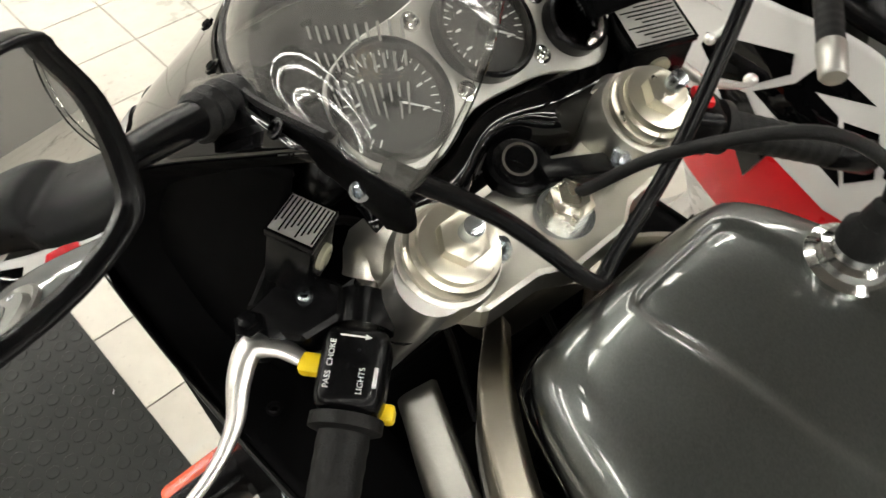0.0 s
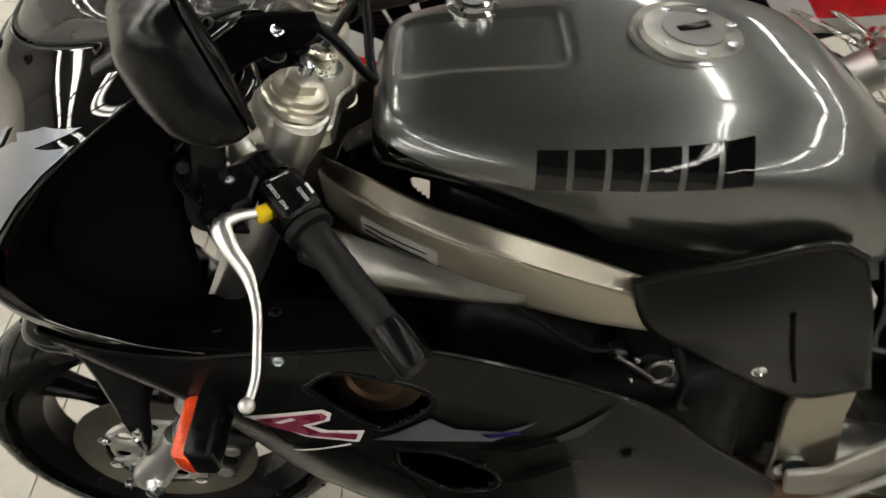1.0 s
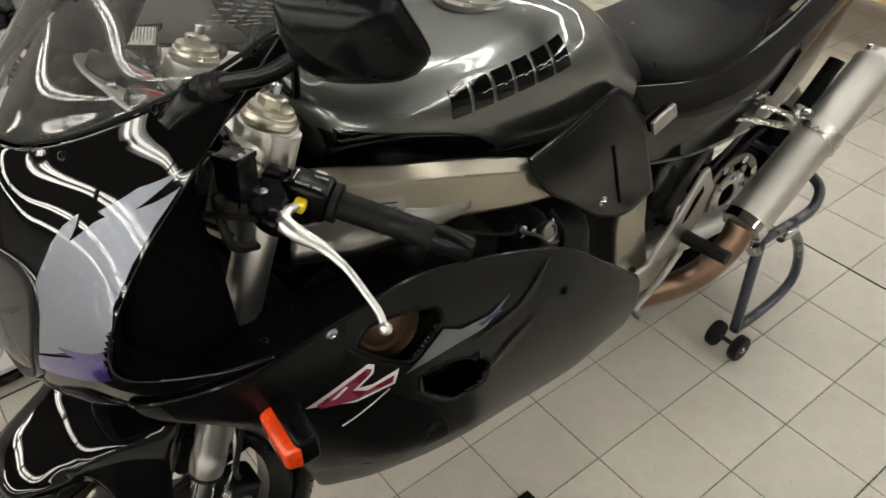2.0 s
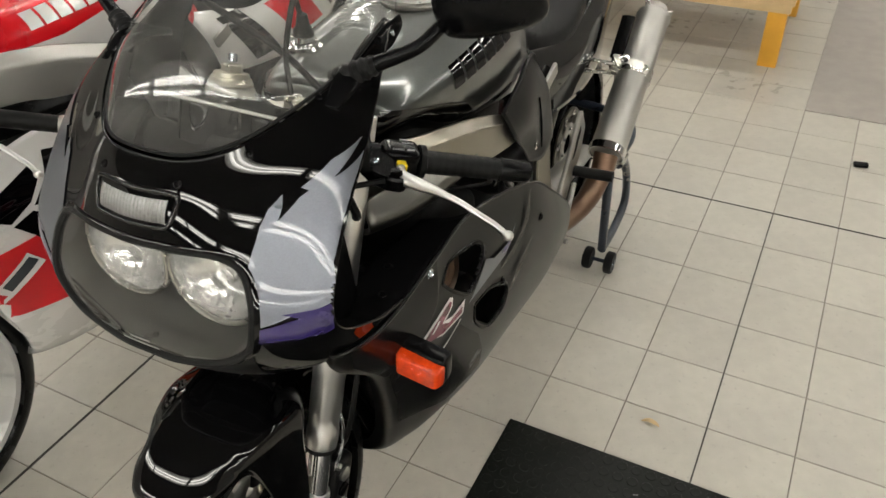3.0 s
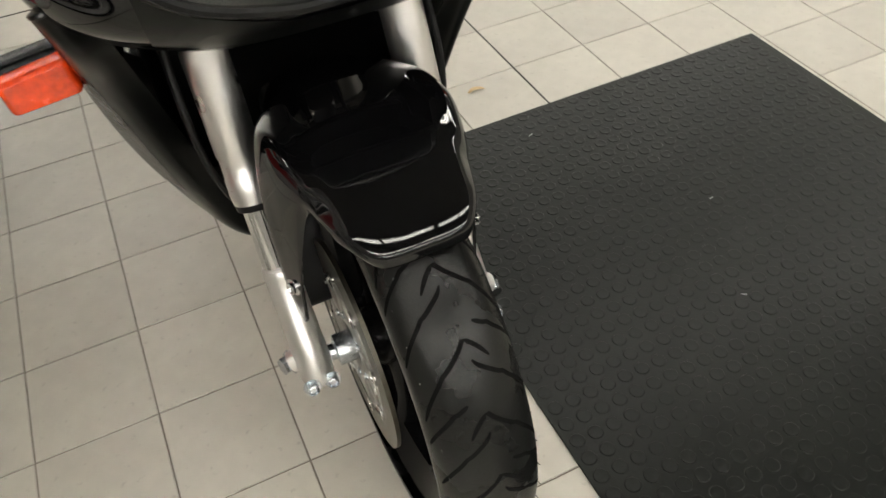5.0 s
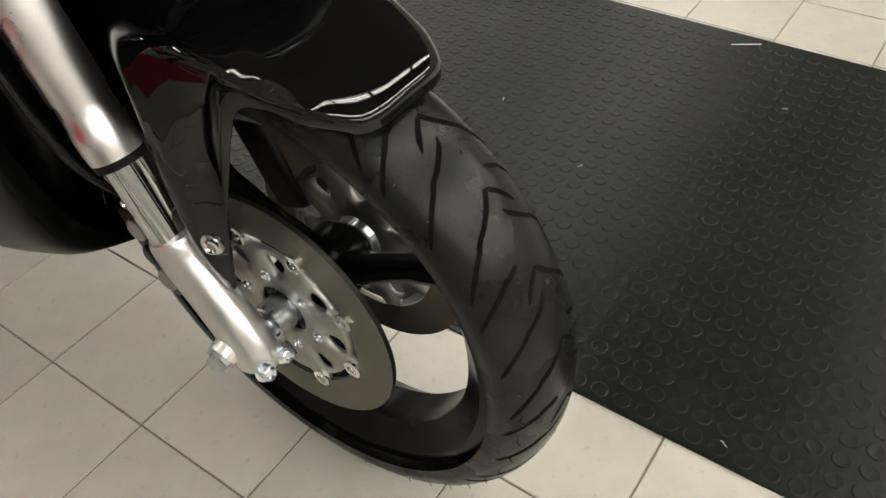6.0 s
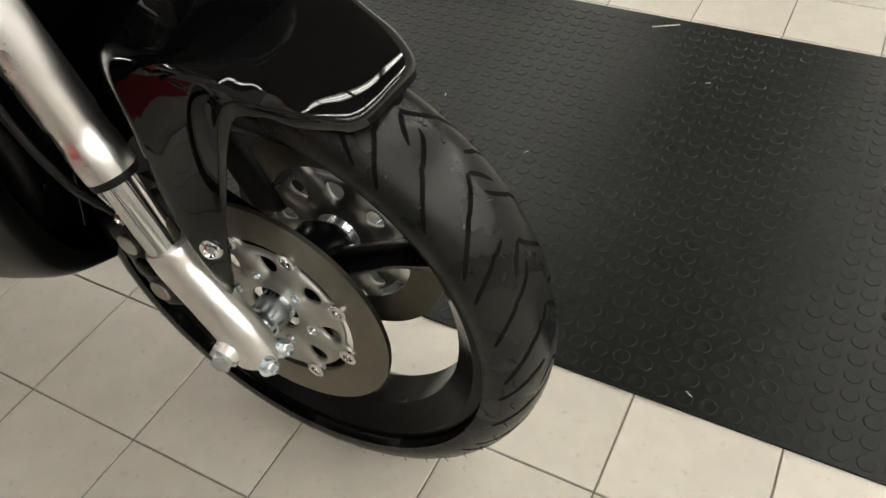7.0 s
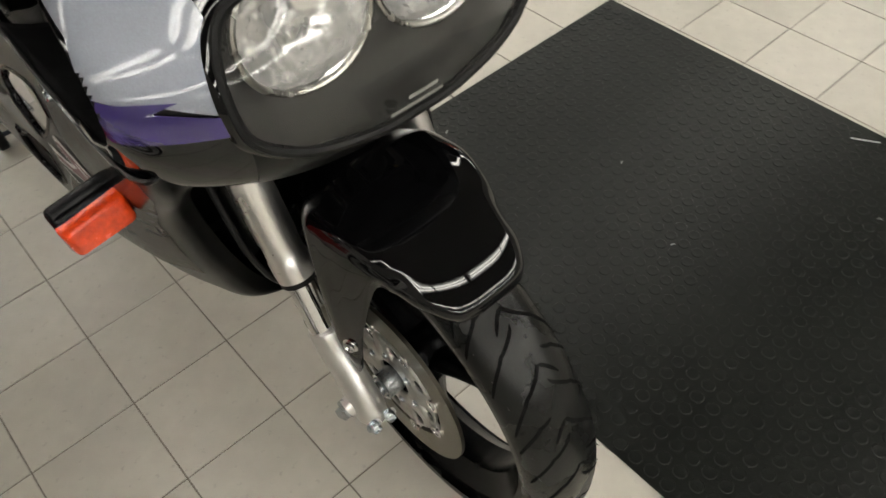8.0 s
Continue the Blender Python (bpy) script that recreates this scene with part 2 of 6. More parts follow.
def plate(outline, thick, place, bev=0.0015):
    """An outline in the plane (a, b), thickened and set by the matrix place."""
    bm = bmesh.new()
    f = bm.faces.new([bm.verts.new((a, b, 0)) for a, b in outline])
    ex = bmesh.ops.extrude_face_region(bm, geom=[f])
    bmesh.ops.translate(bm, vec=(0, 0, thick), verts=[v for v in ex["geom"] if isinstance(v, bmesh.types.BMVert)])
    if bev:
        bmesh.ops.recalc_face_normals(bm, faces=bm.faces)
        bmesh.ops.bevel(bm, geom=bm.edges[:], offset=bev, segments=1, affect="EDGES")
    bmesh.ops.transform(bm, matrix=place, verts=bm.verts)
    return bm


SIDE = Matrix(((0, 0, 1, 0), (1, 0, 0, 0), (0, 1, 0, 0), (0, 0, 0, 1)))  # (a, b, thickness) to (y, z, x)


def skin(rows, nu=36, nv=24):
    """Points of a smooth sheet through a small grid of control points."""
    mid = [cat(r, nu + 1) for r in rows]
    cols = [cat([m[i] for m in mid], nv + 1) for i in range(nu + 1)]
    return [[cols[i][j] for i in range(nu + 1)] for j in range(nv + 1)]


def relax(g, rounds=10):
    """Even out a grid of points without shrinking it, its border kept."""
    nj, ni = len(g), len(g[0])
    a = np.array([[tuple(p) for p in row] for row in g])
    for _ in range(rounds):
        for w in (0.60, -0.615):
            mean = (a[:-2, 1:-1] + a[2:, 1:-1] + a[1:-1, :-2] + a[1:-1, 2:]) / 4
            b = a.copy()
            b[1:-1, 1:-1] += w * (mean - a[1:-1, 1:-1])
            a = b
    return [[Vector(a[j, i]) for i in range(ni)] for j in range(nj)]


def sheet(g, cut=None, mirror=False, close_u=False):
    bm = bmesh.new()
    vs = [[bm.verts.new(p) for p in row] for row in g]
    for j in range(len(g) - 1):
        for i in range(len(g[0]) - 1):
            c = (g[j][i] + g[j + 1][i + 1]) / 2
            if cut and cut(c):
                continue
            bm.faces.new((vs[j][i], vs[j][i + 1], vs[j + 1][i + 1], vs[j + 1][i]))
    loose = [v for v in bm.verts if not v.link_faces]
    bmesh.ops.delete(bm, geom=loose, context="VERTS")
    return bm


def both(rows):
    """A grid of half rows (centre first) made whole, right to left."""
    return [[Vector((-p[0], p[1], p[2])) for p in r[::-1][:-1]] + [Vector(p) for p in r] for r in rows]


def flip(rows):
    return [[(-p[0], p[1], p[2]) for p in r] for r in rows]


def inside(poly, a, b):
    hit = False
    for (x0, y0), (x1, y1) in zip(poly, poly[1:] + poly[:1]):
        if (y0 > b) != (y1 > b) and a < (x1 - x0) * (b - y0) / (y1 - y0) + x0:
            hit = not hit
    return hit


from mathutils.bvhtree import BVHTree


def tree_of(g):
    from_pts = [p for row in g for p in row]
    n = len(g[0])
    faces = [(j * n + i, j * n + i + 1, (j + 1) * n + i + 1, (j + 1) * n + i) for j in range(len(g) - 1) for i in range(n - 1)]
    return BVHTree.FromPolygons(from_pts, faces)


def decal(outline, tree, side, lift=0.0012, step=0.012, way="x"):
    """A thin film with that outline, laid on a surface. way x: outline in (y, z), seen from side; way z: in (x, y) from above; way y: in (x, z) from the front."""
    bm = bmesh.new()
    f = bm.faces.new([bm.verts.new((a, b, 0)) for a, b in outline])
    bmesh.ops.triangulate(bm, faces=[f])
    aa, bb = [a for a, _ in outline], [b for _, b in outline]
    for lo, hi, no in ((min(aa), max(aa), (1, 0, 0)), (min(bb), max(bb), (0, 1, 0))):
        k = lo + step
        while k < hi:
            co = (k, 0, 0) if no[0] else (0, k, 0)
            bmesh.ops.bisect_plane(bm, geom=bm.verts[:] + bm.edges[:] + bm.faces[:], plane_co=co, plane_no=no)
            k += step
    gone = []
    for v in bm.verts:
        a, b = v.co.x, v.co.y
        if way == "x":
            o, d = Vector((side * 1.0, a, b)), Vector((-side, 0, 0))
        elif way == "z":
            o, d = Vector((a, b, 2.0)), Vector((0, 0, -1))
        else:
            o, d = Vector((a, -2.0, b)), Vector((0, 1, 0))
        p, nrm, _, _ = tree.ray_cast(o, d)
        if p is not None and way == "x" and p.x * side < 0.06:
            p = None
        if p is None and way == "x":
            p, nrm, _, _ = tree.find_nearest(Vector((side * 0.23, a, b)))
            if nrm.x * side < 0:
                nrm = -nrm
            if math.hypot(p.y - a, p.z - b) > 0.004:
                p = None
        if p is None:
            gone.append(v)
            continue
        if nrm.dot(d) > 0:
            nrm = -nrm
        v.co = p + nrm * lift
    bmesh.ops.delete(bm, geom=gone, context="VERTS")
    return bm


# ---------- the motorcycle ----------
def wheel(parent, y, z, R, w, rim_mat, discs=True, treads=True, disc_r=0.143):
    c = Vector((0, y, z))
    hub = part("wheel", turned([(-0.05, 0.018), (-0.05, 0.03), (-0.035, 0.042), (0.035, 0.042), (0.05, 0.03), (0.05, 0.018)], c, (1, 0, 0), 28, True), rim_mat, parent, "cast three-spoke motorcycle wheel")
    rr = 0.232
    prof = [(-w * 0.40, rr + 0.012), (-w * 0.41, rr - 0.002), (-w * 0.36, rr - 0.008), (-w * 0.2, rr - 0.03), (w * 0.2, rr - 0.03), (w * 0.36, rr - 0.008), (w * 0.41, rr - 0.002), (w * 0.40, rr + 0.012), (w * 0.34, rr + 0.004), (-w * 0.34, rr + 0.004)]
    part("rim", turned(prof, c, (1, 0, 0), 72, True), rim_mat, hub)
    for k in range(3):
        a = 2 * math.pi * k / 3 + 0.5
        d = Vector((0, math.cos(a), math.sin(a)))
        p = [c + d * 0.03, c + d * 0.09, c + d * 0.15, c + d * (rr - 0.018)]
        part("spoke", tube(p, [0.03, 0.022, 0.02, 0.032], 12, 10, 0.55), rim_mat, hub)
    # tyre; its grooves are black ribbons, recess shade painted on the tread
    half = w / 2
    nth, nph = (180, 36) if treads else (90, 20)
    bm = bmesh.new()
    rings = []
    for i in range(nth):
        th = 2 * math.pi * i / nth
        row = []
        for j in range(nph + 1):
            s = -1 + 2 * j / nph
            ph = s * radians(98)
            x = half * 1.02 * math.sin(min(max(ph, -radians(90)), radians(90))) * (1 if abs(ph) < radians(90) else 0.985)
            rad = R - (half * 0.86) * (1 - math.cos(ph)) * (0.9 if abs(s) < 0.8 else 0.92)
            row.append(bm.verts.new(c + Vector((x, -math.cos(th) * rad, math.sin(th) * rad))))
        rings.append(row)
    for i in range(nth):
        a, b = rings[i], rings[(i + 1) % nth]
        for j in range(nph):
            bm.faces.new((a[j], a[j + 1], b[j + 1], b[j]))
    part("tyre", bm, TYRE, hub, "black tyre with curved tread grooves", sharp=50)
    if treads:
        # grooves hook off the middle and sweep out to the shoulder, left and right in turn
        def on_tread(th, s, lift):
            ph = s * radians(98)
            rad = R - (half * 0.86) * (1 - math.cos(ph)) * 0.9 + lift
            return c + Vector((half * 1.02 * math.sin(ph), -math.cos(th) * rad, math.sin(th) * rad))
        per = 2 * math.pi / 12
        bm = bmesh.new()
        for k in range(12):
            for sgn, off in ((1, 0.0), (-1, 0.5)):
                for lo, hi, o2, bend in ((-0.22, 0.76, 0.0, 0.52), (0.02, 0.78, 0.36, 0.46), (0.16, 0.80, 0.66, 0.36)):
                    pts = []
                    for q in range(27):
                        f = q / 26
                        u = lo + (hi - lo) * f
                        v = max(0.0, (u - 0.02) / (hi - 0.02))
                        th = (k + off + o2 - bend * (0.55 * v ** 0.6 + 0.45 * v ** 2.2) - (0.16 * ((0.04 - u) / 0.26) ** 1.6 if u < 0.04 else 0.0) + 0.012 * math.exp(-((v - 0.40) / 0.05) ** 2)) * per
                        pts.append((th, sgn * u, f))
                    prev = None
                    for (t0, u0, f), (t1, u1, _) in zip(pts, pts[1:]):
                        dth, du = (t1 - t0) * R, (u1 - u0) * half * 1.7
                        ln = math.hypot(dth, du) + 1e-9
                        wd = 0.0024 * min(1, (1 - f) * 6 + 0.25) * min(1, f * 10 + 0.4)
                        a_ = bm.verts.new(on_tread(t0 + wd * du / ln / R, u0 - wd * dth / ln / (half * 1.7), 0.0004))
                        b_ = bm.verts.new(on_tread(t0 - wd * du / ln / R, u0 + wd * dth / ln / (half * 1.7), 0.0004))
                        if prev:
                            bm.faces.new((prev[0], prev[1], b_, a_))
                        prev = (a_, b_)
        tagged(part("tread_pattern", bm, GROOVE_SHADE, hub, "dark ribbons shading in the curved tread grooves", sharp=0), kind="stuff")
    if treads:
        # little moulding whiskers on the shoulder
        bm = bmesh.new()
        for k in range(46):
            th = 2 * math.pi * k / 46
            for s in (-0.62, 0.62):
                ph = s * radians(98)
                x = half * math.sin(ph)
                rad = R - half * 0.86 * (1 - math.cos(ph)) * 0.9
                d = Vector((0, -math.cos(th), math.sin(th)))
                p = c + d * rad + Vector((x, 0, 0))
                sweep(bm, [p, p + d * 0.006 + Vector((0.002 * s, 0, 0))], 0.0005, 4)
        tagged(part("rubber_whiskers", bm, TYRE, hub), kind="stuff")
    if discs:
        for sx in (-1, 1):
            disc = part("brake_disc", turned([(sx * 0.060, disc_r - 0.044), (sx * 0.0655, disc_r - 0.044), (sx * 0.0655, disc_r), (sx * 0.060, disc_r)], c, (1, 0, 0), 72, True), DISCM, parent, "worn steel brake disc", sharp=30)
            # carrier: one plate with oval openings, floating buttons, bolts
            bm = bmesh.new()
            def loop(pts):
                vs = [bm.verts.new(c + Vector((sx * 0.063, a, b))) for a, b in pts]
                for v0, v1 in zip(vs, vs[1:] + vs[:1]):
                    bm.edges.new((v0, v1))
            turn = [2 * math.pi * k / 192 for k in range(192)]
            lobe = lambda a: 0.0885 + 0.0165 * math.exp(-((((a % (math.pi / 4)) - math.pi / 8) * 0.096 / 0.0115) ** 4))
            loop([(lobe(a) * math.cos(a), lobe(a) * math.sin(a)) for a in turn])
            loop([(0.031 * math.cos(a), 0.031 * math.sin(a)) for a in turn[::4]])
            for k in range(8):
                ca, sa = math.cos(k * math.pi / 4 + 0.12), math.sin(k * math.pi / 4 + 0.12)
                oval = [(0.0705 + 0.0135 * math.cos(a), 0.0115 * math.sin(a) * (1 + 0.35 * math.cos(a))) for a in turn[::8]]
                loop([(u * ca - v * sa, u * sa + v * ca) for u, v in oval])
            bmesh.ops.triangle_fill(bm, use_beauty=True, edges=bm.edges[:])
            bmesh.ops.recalc_face_normals(bm, faces=bm.faces[:])
            part("disc_carrier", bm, ALU, disc, "pierced aluminium disc carrier", solid=0.005, sharp=30)
            for k in range(8):
                a = 2 * math.pi * (k + 0.5) / 8
                d = Vector((0, math.cos(a), math.sin(a)))
                part("disc_button", turned([(0, 0.0105), (0.003, 0.0105), (0.0036, 0.009), (0.0036, 0.006), (0.0005, 0.0055), (0.0005, 0.0)], c + Vector((sx * 0.0655, 0, 0)) + d * 0.096, (sx, 0, 0), 20), CHROME, disc)
            for k in range(6):
                a = 2 * math.pi * k / 6 + 0.3
                d = Vector((0, math.cos(a), math.sin(a)))
                part("disc_bolt", bolt(c + Vector((sx * 0.0655, 0, 0)) + d * 0.048, (sx, 0, 0), 0.0045, 0.003, False), ZINC, disc)
    return hub


def soft(f, xs, ys):
    """Smooth curve through (xs, ys)."""
    k = max(0, min(len(xs) - 2, sum(1 for v in xs if v <= f) - 1))
    h = xs[k + 1] - xs[k]
    u = (f - xs[k]) / h
    sl = lambda i: (ys[min(i + 1, len(ys) - 1)] - ys[max(i - 1, 0)]) / (xs[min(i + 1, len(xs) - 1)] - xs[max(i - 1, 0)])
    return (2 * u ** 3 - 3 * u ** 2 + 1) * ys[k] + (u ** 3 - 2 * u ** 2 + u) * h * sl(k) + (3 * u ** 2 - 2 * u ** 3) * ys[k + 1] + (u ** 3 - u ** 2) * h * sl(k + 1)


def leg(z):
    """y of the fork leg's axis at height z."""
    return -0.56 - (1.0 - z) * 0.396


def front_end(bike, c):
    ay, az = -0.850, 0.296
    wheel(bike, ay, az, 0.296, 0.112, c["rim"], treads=c["detail"])
    fork_dir = Vector((0, 0.41, 1)).normalized()
    for sx in (1, -1):
        x = 0.1138 * sx - 0.0067
        at = lambda z: Vector((x, leg(z), z))
        part("fork_upper_tube", turned([(0, 0.0225), (0.0, 0.0248), (0.012, 0.0258), (0.03, 0.0258), (0.033, 0.0246), (0.055, 0.0242), (0.06, 0.0258), (0.53, 0.0262)], at(0.50), fork_dir, 32), FORKT, bike, "silver aluminium fork tube")
        part("fork_dust_seal", turned([(-0.008, 0.021), (-0.008, 0.024), (0.002, 0.0245), (0.002, 0.02)], at(0.50), fork_dir, 28, True), RUBBER, bike)
        part("fork_lower_tube", turned([(0, 0.0182), (0.14, 0.0182)], at(0.385), fork_dir, 28), CHROME, bike, "polished fork stanchion")
        # cast foot: a forging that runs on down the leg's line and clamps the axle
        foot = part("fork_foot", tube([at(0.418), at(0.412), at(0.395), (x, -0.822, 0.362), (x, -0.843, 0.332), (x, -0.858, 0.306), (x, -0.866, 0.288), (x, -0.868, 0.281)], [0.0195, 0.0210, 0.0212, 0.0212, 0.0220, 0.0228, 0.0215, 0.015], 22, 28, 1.30), FORKT, bike, "cast aluminium fork foot", sharp=50)
        part("axle_end", turned([(0, 0.010), (0, 0.0165), (0.026, 0.0165), (0.028, 0.014), (0.028, 0.008), (0.02, 0.007)], (sx * 0.062, ay, az), (sx, 0, 0), 6), ZINC, foot, "zinc-plated axle end")
        part("axle_spacer", turned([(0.0, 0.017), (0.0, 0.021), (0.036, 0.021), (0.036, 0.017)], (sx * 0.052, ay, az), (sx, 0, 0), 24, True), ZINC, foot)
        for dx in (-0.013, 0.013):
            part("pinch_bolt", bolt(Vector((x + dx, -0.890, 0.297)), (sx * 0.1, -0.9, 0.25), 0.0075, 0.010, False), ZINC, foot)
        part("caliper_lug", tube([(x + sx * 0.010, -0.850, 0.312), (x + sx * 0.026, -0.848, 0.306)], [0.017, 0.014], 6, 16), FORKT, foot)
        part("caliper_bolt", bolt(Vector((x + sx * 0.025, -0.848, 0.306)), (sx, -0.35, 0.15), 0.0115, 0.014), ZINC, foot, "large zinc hex bolt")
        # caliper behind the leg
        cal = part("brake_caliper", block((sx * 0.082, ay + 0.118, az + 0.06), (0.062, 0.055, 0.125), 0.012, (-24, 0, 0), 3), PLASTIC, bike, "black brake caliper with silver pistons")
        for k in (-0.028, 0.0, 0.028):
            part("caliper_piston_cap", turned([(0, 0.013), (0.004, 0.013), (0.006, 0.010)], (sx * 0.113, ay + 0.118 + k * 0.35, az + 0.06 + k * 1.1), (sx, 0, 0), 18), ALU if k else SATIN, cal)
        part("brake_hose", tube([(x - sx * 0.01, ay + 0.135, az + 0.13), (x + sx * 0.026, ay + 0.125, az + 0.20), (x + sx * 0.040, ay + 0.145, az + 0.29), (x + sx * 0.030, ay + 0.20, az + 0.42), (x - sx * 0.03, ay + 0.24, az + 0.60)], 0.0046, 30, 8), RUBBER, bike, "black rubber brake hose")
        part("brake_pipe", tube([(sx * 0.095, ay + 0.12, az + 0.12), (sx * 0.125, ay + 0.105, az + 0.16), (sx * 0.125, ay + 0.13, az + 0.21), (sx * 0.10, ay + 0.15, az + 0.27)], 0.003, 24, 8), ZINC, bike)
        part("hose_bolt", bolt((sx * 0.122, leg(0.44) + 0.035, 0.44), (sx, 0, 0), 0.006, 0.006, False), CHROME, bike)
        part("fender_bolt", bolt((sx * 0.1155, -0.848, 0.432), (sx, -0.45, 0.1), 0.0075, 0.006, False), CHROME, bike)
    part("axle", turned([(-0.10, 0.011), (0.10, 0.011)], (0, ay, az), (1, 0, 0), 20), ZINC, bike)
    # front mudguard: a crowned shell whose flanks run down in front of the fork legs to a bolted tip
    def shell(th, x, r):
        return (x, ay - math.cos(radians(th)) * r, az + math.sin(radians(th)) * r)
    stations = [
        [shell(61.5, 0, 0.305), shell(61.5, 0.022, 0.304), shell(62, 0.040, 0.301), shell(63.5, 0.050, 0.297), shell(65.5, 0.055, 0.293), shell(67, 0.057, 0.289)],
        [shell(63.5, 0, 0.3155), shell(63.5, 0.025, 0.3145), shell(64, 0.045, 0.310), shell(65.2, 0.057, 0.303), shell(67, 0.062, 0.296), shell(68.5, 0.064, 0.290)],
        [shell(69, 0, 0.3205), shell(69, 0.031, 0.3193), shell(69.2, 0.0545, 0.314), shell(69.8, 0.067, 0.306), shell(70.5, 0.071, 0.298), shell(71.2, 0.072, 0.291)],
        [shell(76, 0, 0.3253), shell(76, 0.036, 0.324), shell(76, 0.063, 0.318), shell(76.5, 0.076, 0.304), shell(76.7, 0.080, 0.297), shell(76.8, 0.080, 0.290)],
        [shell(80, 0, 0.3291), shell(80, 0.037, 0.3278), shell(80, 0.067, 0.3215), shell(80, 0.084, 0.306), (0.089, -0.893, 0.583), (0.088, -0.888, 0.562)],
        [shell(84, 0, 0.3327), shell(84, 0.038, 0.3314), shell(84, 0.071, 0.325), shell(84, 0.092, 0.308), (0.100, -0.875, 0.535), (0.107, -0.866, 0.455)],
        [shell(91, 0, 0.3385), shell(91, 0.039, 0.337), shell(91, 0.075, 0.330), shell(91, 0.101, 0.311), (0.111, -0.851, 0.50), (0.113, -0.851, 0.370)],
        [shell(98, 0, 0.344), shell(98, 0.039, 0.342), shell(98, 0.076, 0.333), shell(98, 0.103, 0.312), (0.117, -0.822, 0.53), (0.120, -0.825, 0.44)],
        [shell(104, 0, 0.350), shell(104, 0.036, 0.348), shell(104, 0.070, 0.338), shell(104, 0.096, 0.318), (0.108, -0.795, 0.57), (0.111, -0.802, 0.54)],
        [shell(112, 0, 0.350), shell(112, 0.030, 0.347), shell(112, 0.052, 0.338), shell(112, 0.065, 0.320), shell(112, 0.069, 0.302), shell(111, 0.070, 0.288)],
        [shell(135, 0, 0.347), shell(135, 0.030, 0.344), shell(135, 0.052, 0.335), shell(135, 0.065, 0.318), shell(135, 0.069, 0.300), shell(135, 0.070, 0.284)],
        [shell(178, 0, 0.335), shell(178, 0.030, 0.333), shell(178, 0.052, 0.325), shell(178, 0.065, 0.308), shell(178, 0.069, 0.292), shell(178, 0.070, 0.275)],
    ]
    part("front_mudguard", sheet(relax(skin(both(stations), 80, 110), 70)), c["fender"], bike, c["fender_label"], solid=0.004, sharp=0)


def nose_rows():
    return [
        [(0, -0.852, 0.742), (0.085, -0.848, 0.743), (0.15, -0.832, 0.752), (0.20, -0.80, 0.762), (0.226, -0.745, 0.768), (0.236, -0.66, 0.772)],
        [(0, -0.905, 0.79), (0.085, -0.899, 0.79), (0.16, -0.876, 0.795), (0.213, -0.84, 0.802), (0.236, -0.80, 0.806), (0.244, -0.745, 0.806)],
        [(0, -0.920, 0.86), (0.09, -0.911, 0.86), (0.165, -0.886, 0.865), (0.213, -0.862, 0.869), (0.236, -0.846, 0.871), (0.247, -0.832, 0.873)],
        [(0, -0.893, 0.945), (0.08, -0.882, 0.945), (0.147, -0.853, 0.948), (0.200, -0.822, 0.955), (0.227, -0.803, 0.96), (0.239, -0.788, 0.964)],
        [(0, -0.8670, 1.005), (0.07, -0.8540, 1.005), (0.125, -0.822, 1.01), (0.178, -0.775, 1.03), (0.213, -0.728, 1.047), (0.226, -0.686, 1.059)],
        [(0, -0.8345, 1.046), (0.06, -0.8255, 1.047), (0.105, -0.79, 1.055), (0.147, -0.73, 1.078), (0.18, -0.652, 1.108), (0.192, -0.572, 1.135)],
    ]


HL = [(0, 0.959), (0.06, 0.958), (0.115, 0.953), (0.143, 0.938), (0.159, 0.908), (0.164, 0.868), (0.154, 0.838), (0.115, 0.811), (0.05, 0.795), (0, 0.793)]


